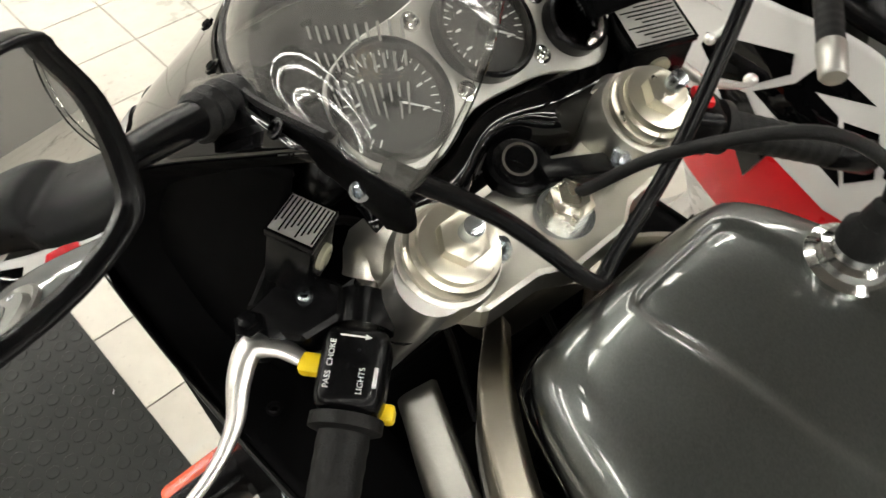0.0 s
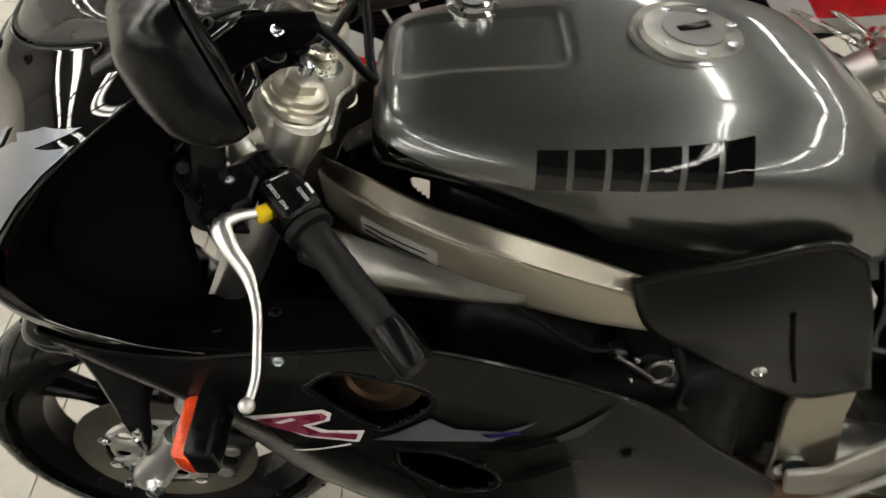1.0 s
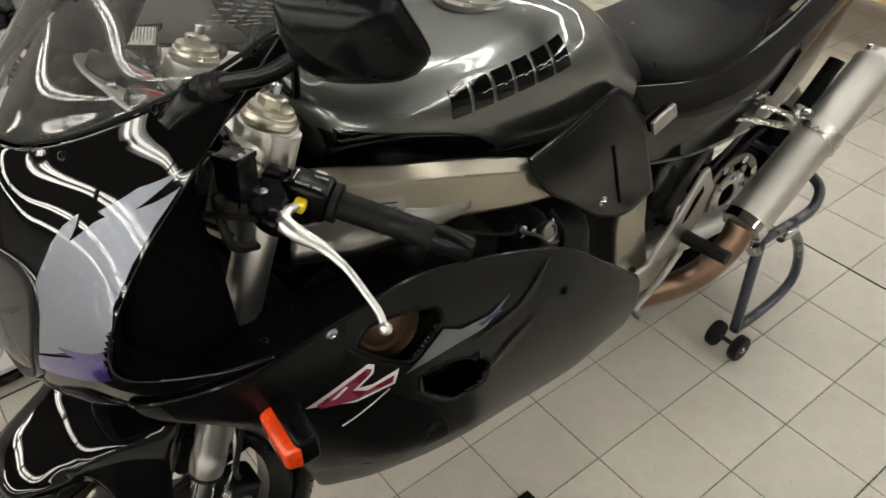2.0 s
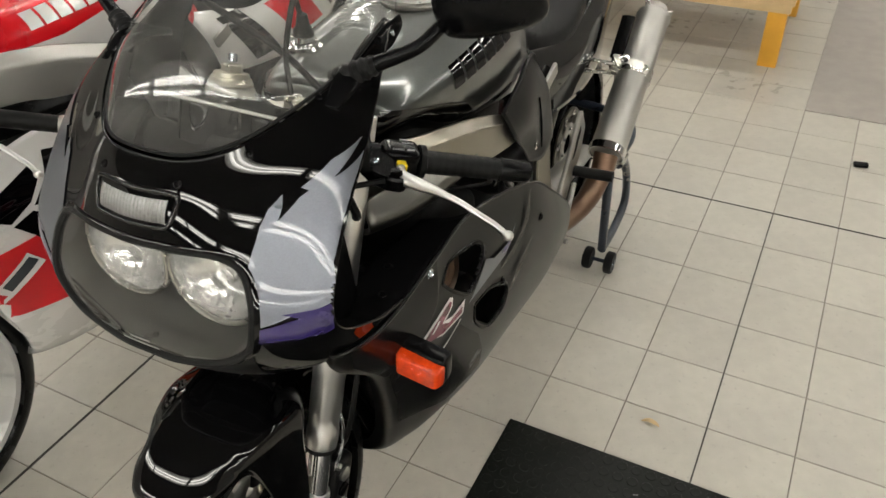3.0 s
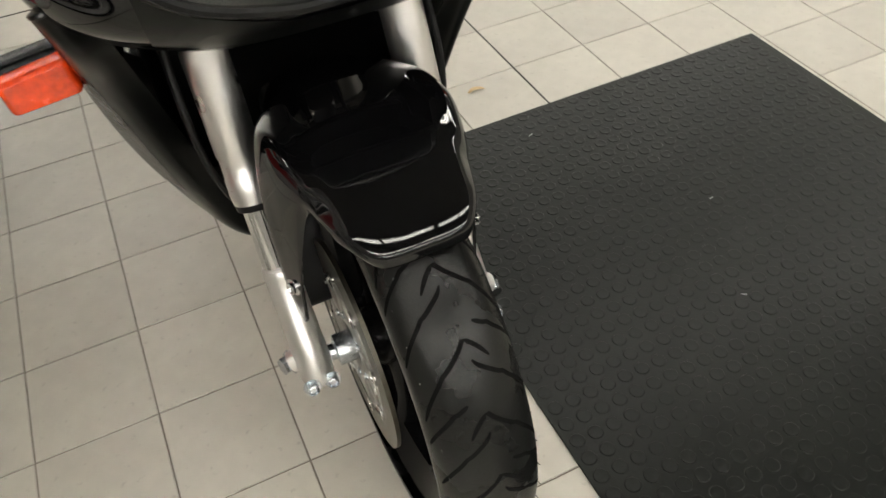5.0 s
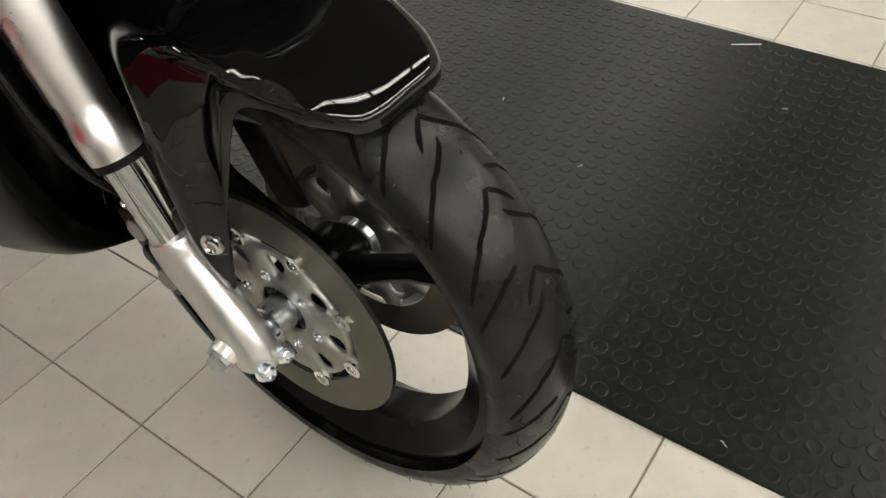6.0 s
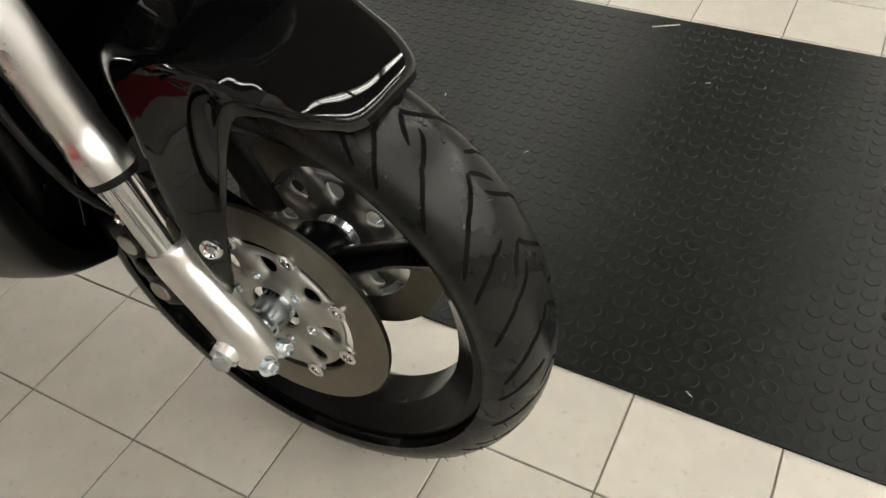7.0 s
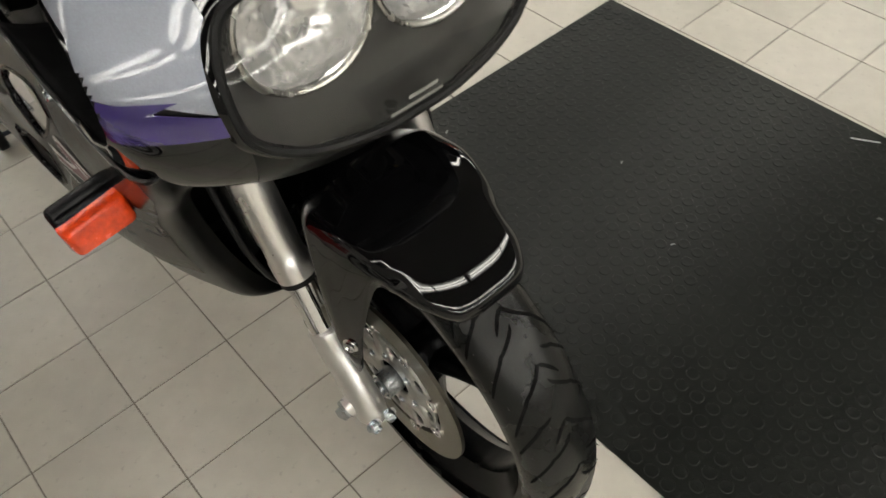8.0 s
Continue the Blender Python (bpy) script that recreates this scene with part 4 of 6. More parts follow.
                arrow = plate([(-0.010, -0.0005), (0.006, -0.0005), (0.006, -0.002), (0.010, 0.0), (0.006, 0.002), (0.006, 0.0005), (-0.010, 0.0005)], 0.0004, mm @ pose(0.019, 0.0, 0.0232, 0, 0, -90), 0)
                part("arrow_mark", arrow, KNOBW, sw, smooth=False)
                slot = block((-0.006, -0.016, 0.0232), (0.013, 0.0026, 0.002), 0.0005)
                bmesh.ops.transform(slot, matrix=mm, verts=slot.verts)
                part("slider_switch", slot, KNOBW, sw)
        else:
            y1 = block((0.0, 0, 0.027), (0.018, 0.02, 0.008), 0.003)
            bmesh.ops.transform(y1, matrix=mm, verts=y1.verts)
            part("stop_switch", y1, RED, sw)
        # lever bracket, lever
        piv = Vector((sx * 0.217, -0.626, 0.950))
        perch = b0 + d * 0.030
        pl = pose(sx * 0.19, -0.610, 0.936, 0, 14 * sx, 0)
        po = [(sx * a, b) for a, b in ((0.034, -0.020), (0.038, -0.010), (0.030, 0.002), (0.012, 0.004), (0.004, 0.016), (-0.024, 0.022), (-0.040, 0.006), (-0.030, -0.020), (-0.006, -0.030), (0.018, -0.028))]
        part("lever_perch", plate(po, 0.022, pl, 0.003), SATIN, bar, "black lever bracket", smooth=False)
        part("perch_screw", bolt(pl @ Vector((-sx * 0.016, -0.006, 0.022)), (0, 0, 1), 0.004, 0.002, False), ZINC, bar)
        part("perch_clamp", turned([(-0.012, 0.0175), (-0.012, 0.021), (0.012, 0.021), (0.012, 0.0175)], perch, d, 24, True), SATIN, bar)
        lev = part("lever", tube([(sx * a, b, z) for a, b, z in ((0.204, -0.590, 0.944), (0.211, -0.606, 0.947), (0.224, -0.617, 0.946), (0.240, -0.609, 0.936), (0.256, -0.594, 0.922), (0.272, -0.586, 0.912), (0.290, -0.581, 0.903), (0.314, -0.579, 0.891), (0.340, -0.578, 0.879), (0.359, -0.582, 0.871))], [0.0058, 0.0080, 0.0108, 0.0098, 0.0074, 0.0054, 0.0047, 0.0044, 0.0043, 0.0042], 60, 14, 0.66), FORKT, bike, "polished aluminium brake or clutch lever")
        ball = bmesh.new()
        bmesh.ops.create_uvsphere(ball, u_segments=20, v_segments=12, radius=0.0074)
        bmesh.ops.translate(ball, vec=(sx * 0.362, -0.583, 0.870), verts=ball.verts)
        part("lever_ball", ball, FORKT, lev)
        part("lever_pivot_bolt", bolt(piv + Vector((0, 0, 0.006)), (0, 0, 1), 0.007, 0.006), SATIN, lev)
        # fluid reservoir
        big = 0.76 if sx > 0 else 1.15
        rc = (0.166, -0.636, 0.983) if sx > 0 else (-0.168, -0.612, 0.992)
        res = part("fluid_reservoir", block(rc, (0.047 * big, 0.042 * big, 0.050), 0.003, (-8, -4 * sx, 25 * sx), 2), SATIN, bike, "black brake fluid reservoir with printed lid")
        mr = pose(*rc, -8, -4 * sx, 25 * sx)
        lid = block((0, 0, 0.025), (0.049 * big, 0.044 * big, 0.006), 0.001)
        bmesh.ops.transform(lid, matrix=mr, verts=lid.verts)
        part("lid", lid, SATIN, res)
        stick = block((0, 0, 0.0281), (0.043 * big, 0.040 * big, 0.0003), 0)
        bmesh.ops.transform(stick, matrix=mr, verts=stick.verts)
        part("label_sticker", stick, LABELM, res, "pale printed sticker", smooth=False)
        lb = bmesh.new()
        for k in range(11):
            wdt = (0.040 - 0.004 * ((k * 7) % 4)) * big
            b_ = block((0.0 - (0.040 * big - wdt) / 2, (0.0185 - 0.0037 * k) * big, 0.0285), (wdt, 0.0011, 0.0003), 0)
            me_ = bpy.data.meshes.new("tmp")
            b_.to_mesh(me_)
            b_.free()
            lb.from_mesh(me_)
            bpy.data.meshes.remove(me_)
        bmesh.ops.transform(lb, matrix=mr, verts=lb.verts)
        tagged(part("printed_label", lb, SATIN, res, "unreadable printed lines", smooth=False), kind="stuff")
        part("sight_glass", turned([(0, 0.0095), (0.003, 0.0095), (0.004, 0.0075), (0.003, 0.0)], mr @ Vector((0.0, 0.021 * big, 0.002)), mr.to_3x3() @ Vector((0, 1, 0)), 24), BARE, res)
        part("reservoir_hose", tube([mr @ Vector((-sx * 0.01, -0.02, -0.02)), (sx * 0.15, -0.66, 0.95), (sx * 0.17, -0.66, 0.90), (sx * 0.14, -0.62, 0.86)], 0.006, 20, 8), RUBBER, res)
        part("control_cable", tube([piv + Vector((-sx * 0.01, -0.012, 0.0)), (sx * 0.15, -0.675, 0.94), (sx * 0.08, -0.68, 0.90), (sx * 0.05, -0.62, 0.82), (sx * 0.06, -0.55, 0.72)], 0.004, 30, 8), RUBBER, bike)


def tank_rows():
    data = [
        (-0.490, [(0, 0.956), (0.05, 0.953), (0.080, 0.945), (0.092, 0.930), (0.088, 0.914), (0.066, 0.898)]),
        (-0.470, [(0, 0.980), (0.07, 0.977), (0.104, 0.967), (0.120, 0.945), (0.113, 0.924), (0.080, 0.890)]),
        (-0.40, [(0, 0.992), (0.088, 0.989), (0.127, 0.975), (0.145, 0.947), (0.137, 0.918), (0.085, 0.874)]),
        (-0.27, [(0, 1.003), (0.095, 0.999), (0.137, 0.985), (0.164, 0.948), (0.152, 0.870), (0.10, 0.822)]),
        (-0.14, [(0, 1.013), (0.088, 1.009), (0.134, 0.992), (0.169, 0.950), (0.160, 0.858), (0.12, 0.803)]),
        (-0.03, [(0, 0.996), (0.068, 0.992), (0.112, 0.976), (0.154, 0.930), (0.152, 0.850), (0.128, 0.788)]),
        (0.05, [(0, 0.945), (0.05, 0.94), (0.09, 0.925), (0.128, 0.89), (0.138, 0.828), (0.126, 0.773)]),
        (0.11, [(0, 0.89), (0.04, 0.887), (0.078, 0.875), (0.108, 0.845), (0.120, 0.803), (0.118, 0.768)]),
    ]
    return [[(x, y, z) for x, z in prof] for y, prof in data]


def tank(bike, c):
    rows = tank_rows()
    front = [(p[0] * 0.55, -0.492, 0.93 + (p[2] - 0.93) * 0.6) for p in rows[0]]
    g = skin(both([front] + rows), 140, 170)
    if c["detail"]:
        # shallow rounded recess in front of the cap
        for row in g:
            for p in row:
                dx, dy = abs(p.x + 0.018) - 0.040, max(p.y + 0.304, -0.45 - p.y)
                d = math.hypot(max(dx, 0), max(dy, 0)) - 0.016 if dx > 0 or dy > 0 else max(dx, dy) - 0.016
                if p.z > 0.94:
                    u = min(1, max(0, (0.003 - d) / 0.006))
                    p.z -= 0.006 * u * u * (3 - 2 * u)
    t = tree_of(g)
    tk = part("fuel_tank", sheet(g), c["tank"], bike, c["tank_label"], sharp=0)
    for outline, m in c["tank_decals"]:
        for sx in (1, -1):
            part("tank_mark_shade", decal(outline, t, sx, 0.0018, 0.008), m, tk, sharp=0)
    # filler cap
    top = Vector((-0.003, -0.160, 1.010))
    ax = Vector((0, 0.06, 1)).normalized()
    cap = part("filler_cap", turned([(-0.004, 0.066), (0.001, 0.066), (0.003, 0.063), (0.001, 0.060), (-0.001, 0.056), (0.002, 0.054), (0.005, 0.052), (0.006, 0.036), (0.0065, 0.034)], top, ax, 56), DUCT, tk, "round aluminium filler cap with bolts")
    part("cap_centre", turned([(0.004, 0.034), (0.008, 0.033), (0.0085, 0.0)], top, ax, 40), STONE, cap)
    part("key_flap", block(top + Vector((0.0, 0.0, 0.0095)), (0.010, 0.036, 0.004), 0.0015, (4, 0, 15)), SATIN, cap)
    for k in range(7):
        a = 2 * math.pi * k / 7
        part("cap_bolt", bolt(top + Vector((0.044 * math.cos(a), 0.044 * math.sin(a), 0.0055)), ax, 0.0035, 0.0015, False), ZINC, cap)
    if not c["detail"]:
        return
    # breather stub with hose to the steering stem
    vb = Vector((-0.092, -0.385, 0))
    p, nn, _, _ = t.ray_cast(Vector((vb.x, vb.y, 2)), Vector((0, 0, -1)))
    br = part("tank_breather", turned([(-0.004, 0.030), (0.002, 0.030), (0.005, 0.024), (0.010, 0.022), (0.012, 0.017), (0.026, 0.016), (0.028, 0.012), (0.042, 0.011)], p, (0.05, 0, 1), 32), CHROME, bike, "chromed tank breather with a black hose")
    part("breather_boot", turned([(0.02, 0.0175), (0.03, 0.017), (0.036, 0.012), (0.055, 0.009), (0.06, 0.0)], p, (0.05, 0, 1), 24), RUBBER, br)
    part("breather_hose", tube([p + Vector((0, 0, 0.05)), p + Vector((0.004, -0.012, 0.082)), p + Vector((0.03, -0.055, 0.094)), (-0.035, -0.505, 1.035), (-0.004, -0.546, 0.985)], 0.0045, 40, 10), RUBBER, br)


def frame_and_engine(bike, c):
    for sx in (1, -1):
        # main spar, a deep flattened beam
        sp = [[(0.05, -0.545, 0.900), (0.095, -0.500, 0.915), (0.14, -0.43, 0.912), (0.166, -0.35, 0.900), (0.176, -0.25, 0.868), (0.180, -0.14, 0.82)],
              [(0.06, -0.550, 0.893), (0.112, -0.505, 0.903), (0.160, -0.43, 0.900), (0.187, -0.35, 0.889), (0.194, -0.25, 0.855), (0.184, -0.14, 0.81)],
              [(0.064, -0.548, 0.87), (0.115, -0.503, 0.875), (0.165, -0.43, 0.872), (0.191, -0.35, 0.862), (0.197, -0.25, 0.832), (0.185, -0.14, 0.79)],
              [(0.062, -0.545, 0.848), (0.112, -0.50, 0.843), (0.163, -0.43, 0.842), (0.189, -0.35, 0.832), (0.196, -0.25, 0.805), (0.184, -0.14, 0.77)],
              [(0.05, -0.535, 0.83), (0.09, -0.49, 0.825), (0.14, -0.42, 0.82), (0.17, -0.35, 0.815), (0.180, -0.25, 0.79), (0.17, -0.14, 0.755)]]
        mid = lambda r, q, f: [tuple(a + (b - a) * f for a, b in zip(u, v)) for u, v in zip(r, q)]
        sp = [sp[0], mid(sp[0], sp[1], 0.88), mid(sp[1], sp[2], 0.02), mid(sp[1], sp[2], 0.25), mid(sp[2], sp[3], 0.85), mid(sp[3], sp[4], 0.12), sp[4]]
        top_by, low_by = c["spar_deep"]
        sp = [[(x, y, z + top_by + (low_by - top_by) * k / 6) for x, y, z in r] for k, r in enumerate(sp)]
        sp = sp if sx > 0 else flip(sp)
        spar = part("frame_spar", sheet(skin(sp, 40, 30)), c["spar"], bike, "bare aluminium twin-spar frame beam", solid=0.012, sharp=50)
        lower = [[(0.110, -0.560, 0.842), (0.160, -0.45, 0.845), (0.185, -0.38, 0.834), (0.196, -0.33, 0.825)],
                 [(0.130, -0.575, 0.815), (0.172, -0.48, 0.822), (0.192, -0.39, 0.818), (0.199, -0.335, 0.817)],
                 [(0.125, -0.570, 0.795), (0.165, -0.50, 0.800), (0.185, -0.41, 0.805), (0.197, -0.345, 0.812)],
                 [(0.100, -0.560, 0.780), (0.140, -0.50, 0.785), (0.165, -0.41, 0.795), (0.187, -0.345, 0.806)]]
        lower = lower if sx > 0 else flip(lower)
        part("air_duct", sheet(skin(lower, 24, 20)), c["duct"], bike, "air duct under the frame", solid=0.006)
        if c["detail"] and sx > 0:
            st = tree_of(skin(sp, 30, 12))
            lab = part("frame_label", decal([(-0.50, 0.834), (-0.42, 0.834), (-0.42, 0.864), (-0.50, 0.866)], st, sx, 0.0075, 0.02), LABELM, spar, "small silver sticker with unreadable lines", sharp=0)
            for k in range(3):
                o = [(-0.494, 0.839 + k * 0.008), (-0.43, 0.839 + k * 0.008), (-0.43, 0.8408 + k * 0.008), (-0.494, 0.8408 + k * 0.008)]
                part("printed_line", decal(o, st, sx, 0.009, 0.02), SATIN, lab, sharp=0)
        # swingarm pivot plate, rear set, peg
        pv = [(-0.02, 0.30), (-0.03, 0.44), (-0.054, 0.58), (-0.052, 0.64), (0.02, 0.64), (0.03, 0.56), (0.06, 0.45), (0.05, 0.33)]
        m = SIDE.copy()
        m.translation = (sx * 0.165 - (0.012 if sx < 0 else 0), 0.08, 0)
        piv = part("pivot_plate", plate(pv, 0.012, m, 0.003), FRAMEALU, bike, "cast aluminium swingarm pivot plate", smooth=False)
        part("pivot_nut", turned([(0, 0.024), (0.008, 0.024), (0.009, 0.014), (0.002, 0.012)], (sx * 0.178, 0.074, 0.448), (sx, 0, 0), 24), ZINC, piv)
        rs = [(0.05, 0.41), (0.11, 0.405), (0.16, 0.46), (0.225, 0.515), (0.25, 0.585), (0.222, 0.640), (0.205, 0.635), (0.150, 0.555), (0.085, 0.475), (0.035, 0.465)]
        m2 = SIDE.copy()
        m2.translation = (sx * 0.195 - (0.01 if sx < 0 else 0), 0.02, 0)
        rear = part("rear_set_hanger", plate(rs, 0.010, m2, 0.003), ALU, bike, "cast aluminium footpeg hanger", smooth=False)
        # black plate paints the dark of an open slot; the hanger is uncut
        part("hanger_slot_dark", plate([(0.165, 0.535), (0.18, 0.54), (0.215, 0.59), (0.21, 0.605), (0.19, 0.585)], 0.0104, Matrix.Translation((sx * 0.0002, 0, 0)) @ m2, 0), LINING, rear, "black patch for the darkness in the hanger's slot", smooth=False)
        part("footpeg", tube([(sx * 0.205, 0.205, 0.496), (sx * 0.30, 0.213, 0.497)], 0.0135, 6, 14), RUBBER, rear)
        part("gear_rod", tube([(sx * 0.20, 0.02, 0.36), (sx * 0.21, 0.17, 0.385)], 0.004, 4, 8), ZINC, rear)
        part("foot_lever", tube([(sx * 0.212, 0.19, 0.47), (sx * 0.222, 0.12, 0.43), (sx * 0.225, 0.06, 0.40), (sx * 0.250, 0.05, 0.40)], 0.0065, 16, 10), ALU, rear)
        # swingarm
        part("swingarm", tube([(sx * 0.10, 0.06, 0.42), (sx * 0.125, 0.25, 0.40), (sx * 0.125, 0.57, 0.345)], [0.045, 0.04, 0.028], 14, 12, 0.5), ALU, bike, "aluminium swingarm")
    part("head_stock", turned([(0, 0.034), (0.01, 0.036), (0.15, 0.036), (0.16, 0.032)], (0, -0.603, 0.79), (0, 0.41, 1), 28), FRAMEALU, bike)
    part("engine_block", block((0, -0.20, 0.46), (0.34, 0.42, 0.32), 0.05, (8, 0, 0), 4), ENGINE, bike, "dark engine block behind the fairing")
    part("gearbox", block((0, 0.03, 0.47), (0.27, 0.24, 0.30), 0.03, (0, 0, 0), 3), ENGINE, bike, "dark gearbox casing")
    part("cylinder_head", block((0, -0.33, 0.64), (0.30, 0.2, 0.16), 0.03, (-25, 0, 0), 3), ENGINE, bike)
    part("radiator", block((0, -0.52, 0.52), (0.30, 0.035, 0.34), 0.008, (18, 0, 0)), ENGINE, bike)
    part("airbox", block((0, -0.22, 0.80), (0.22, 0.42, 0.12), 0.03, (-10, 0, 0), 3), ENGINE, bike)
    for sx in (1, -1):
        carb = part("carburettor", turned([(-0.03, 0.030), (0.0, 0.032), (0.02, 0.026), (0.026, 0.026), (0.03, 0.02), (0.03, 0)], (sx * 0.152, -0.168, 0.672), (sx, 0, 0), 20), ENGINE, bike, "dark carburettor with steel screws")
        for dy, dz in ((0.02, 0.02), (-0.02, 0.02), (0.02, -0.02), (-0.02, -0.02)):
            part("carburettor_screw", bolt((sx * 0.181, -0.168 + dy, 0.672 + dz), (sx, 0, 0), 0.0035, 0.003, False), ZINC, carb)
        part("carburettor_spring", turned([(0, 0.012), (0.012, 0.012), (0.014, 0.006)], (sx * 0.168, -0.212, 0.700), (sx, 0, 0), 16), ZINC, carb)
        part("carburettor_lid", turned([(0, 0.019), (0.006, 0.019), (0.008, 0.015), (0.005, 0.012), (0.005, 0.0)], (sx * 0.183, -0.160, 0.676), (sx, 0.1, 0.2), 24), DUCT, carb, "dull cast carburettor lid")
        part("carburettor_link", tube([(sx * 0.186, -0.215, 0.705), (sx * 0.192, -0.19, 0.69), (sx * 0.188, -0.155, 0.655), (sx * 0.18, -0.12, 0.64)], 0.0035, 16, 8), DUCT, carb)
        part("fuel_hose", tube([(sx * 0.165, -0.14, 0.70), (sx * 0.185, -0.125, 0.66), (sx * 0.18, -0.12, 0.60), (sx * 0.16, -0.09, 0.56)], 0.006, 20, 8), RUBBER, carb)
        part("throttle_cable", tube([(sx * 0.17, -0.21, 0.70), (sx * 0.18, -0.26, 0.72), (sx * 0.12, -0.35, 0.74)], 0.004, 14, 8), RUBBER, carb)
    for sx in (1, -1):
        part("clutch_cover", turned([(0, 0.062), (0.012, 0.060), (0.020, 0.050), (0.022, 0.036), (0.016, 0.032), (0.018, 0.0)], (sx * 0.185, -0.49, 0.685), (sx, -0.2, 0.3), 36), HEADER, bike, "bronze-coloured round engine cover")
        part("water_pump", turned([(0, 0.042), (0.012, 0.040), (0.018, 0.030), (0.022, 0.012), (0.022, 0.0)], (sx * 0.19, -0.40, 0.565), (sx, -0.1, 0.2), 28), ENGINE, bike, "dark round engine cover")
    # added black panel, only there to keep the gap between the forks dark
    part("header_blind", block((0, -0.578, 0.60), (0.29, 0.012, 0.34), 0.005, (14, 0, 0)), LINING, bike, "added matt black panel hiding the header pipes")
    for k in range(4):
        x = -0.09 + 0.06 * k
        part("header_pipe", tube([(x, -0.44, 0.60), (x, -0.53, 0.55), (x * 0.9, -0.55, 0.42), (x * 0.7, -0.45, 0.26), (x * 0.4, -0.2, 0.20)], 0.019, 30, 12), ENGINE, bike, "dark exhaust header")


def side_rows():
    return [
        [(0.234, -0.822, 0.802), (0.237, -0.716, 0.768), (0.236, -0.571, 0.776), (0.234, -0.43, 0.778), (0.250, -0.215, 0.715), (0.258, -0.10, 0.63), (0.258, -0.005, 0.548)],
        [(0.222, -0.800, 0.750), (0.238, -0.69, 0.71), (0.247, -0.555, 0.70), (0.256, -0.41, 0.68), (0.270, -0.215, 0.63), (0.272, -0.10, 0.575), (0.264, 0.0, 0.528)],
        [(0.207, -0.700, 0.63), (0.229, -0.625, 0.60), (0.244, -0.53, 0.565), (0.258, -0.39, 0.54), (0.268, -0.215, 0.52), (0.270, -0.10, 0.495), (0.262, 0.0, 0.472)],
        [(0.165, -0.625, 0.43), (0.187, -0.57, 0.415), (0.207, -0.50, 0.40), (0.226, -0.38, 0.385), (0.234, -0.215, 0.385), (0.240, -0.10, 0.385), (0.240, -0.01, 0.40)],
        [(0.115, -0.59, 0.30), (0.127, -0.545, 0.285), (0.137, -0.49, 0.275), (0.15, -0.37, 0.265), (0.16, -0.215, 0.27), (0.17, -0.10, 0.285), (0.175, -0.02, 0.31)],
        [(0.0, -0.575, 0.235), (0.0, -0.53, 0.222), (0.0, -0.48, 0.215), (0.0, -0.37, 0.205), (0.0, -0.215, 0.21), (0.0, -0.10, 0.225), (0.0, -0.03, 0.24)],
    ]


VENT_A = [(-0.563, 0.728), (-0.535, 0.748), (-0.490, 0.743), (-0.437, 0.727), (-0.428, 0.700), (-0.474, 0.658), (-0.498, 0.662), (-0.532, 0.692)]
VENT_B = [(-0.470, 0.618), (-0.412, 0.615), (-0.351, 0.579), (-0.354, 0.527), (-0.411, 0.520), (-0.465, 0.575)]


def side_fairing(bike, c):
    for sx in (1, -1):
        rows = side_rows()
        rows[0] = [(x - c["side_top"] * 0.6, y, z + c["side_top"]) for x, y, z in rows[0]]
        rows = [[(max(0.0, r[0][0] - 0.034), r[0][1] + 0.010, r[0][2])] + r for r in rows]
        if sx < 0:
            rows = flip(rows)
        g = skin(rows, *((150, 110) if c["detail"] else (90, 60)))
        t = tree_of(g)
        panel = part("side_fairing", sheet(g, lambda p: c["detail"] and abs(p.x) > 0.12 and (inside(VENT_A, p.y, p.z) or inside(VENT_B, p.y, p.z))), c["side"], bike, c["side_label"], solid=0.004, sharp=0)
        for i, (outline, m) in enumerate(c["side_decals"]):
            part("paint_stripe", decal(outline, t, sx, 0.0028 + 0.0005 * i, 0.007 if c["detail"] else 0.015), m, panel, sharp=0)
        if c["detail"]:
            shelf = [[(sx * p[0], p[1], p[2]) for p in rows_in] for rows_in in ([(0.232, -0.815, 0.800), (0.234, -0.716, 0.766), (0.233, -0.571, 0.774), (0.230, -0.43, 0.775)], [(0.19, -0.80, 0.785), (0.19, -0.71, 0.757), (0.19, -0.571, 0.762), (0.20, -0.44, 0.762)], [(0.135, -0.78, 0.775), (0.138, -0.70, 0.752), (0.138, -0.57, 0.755), (0.15, -0.45, 0.75)])]
            part("fairing_shelf", sheet(skin(shelf, 24, 8)), LINING, bike, "flat black inner fairing panel", solid=0.003, sharp=0)
            for a, b in ((-0.66, 0.20), (-0.60, 0.175)):
                part("shelf_screw", bolt((sx * b, a, 0.766), (0, 0, 1), 0.005, 0.002, False), SATIN, bike)
            for poly in (VENT_A, VENT_B):
                e = []
                for a, b in poly + poly[:1]:
                    p, _, _, _ = t.ray_cast(Vector((sx, a, b)), Vector((-sx, 0, 0)))
                    e.append(p)
                part("vent_edge", tube(cat(e, 60), 0.004, 60, 8), SATIN, panel)
            for a, b in ((-0.588, 0.765), (-0.204, 0.637), (-0.371, 0.60), (-0.66, 0.66)):
                p, _, _, _ = t.ray_cast(Vector((sx, a, b)), Vector((-sx, 0, 0)))
                part("panel_screw", bolt(p + Vector((sx * 0.002, 0, 0)), (sx, 0, 0), 0.006, 0.003, False), ZINC if a < -0.5 else SATIN, panel)
            part("crease_line", tube([p + Vector((sx * 0.001, 0, 0)) for p in g[0]], 0.003, 70, 6), c["side"], panel)


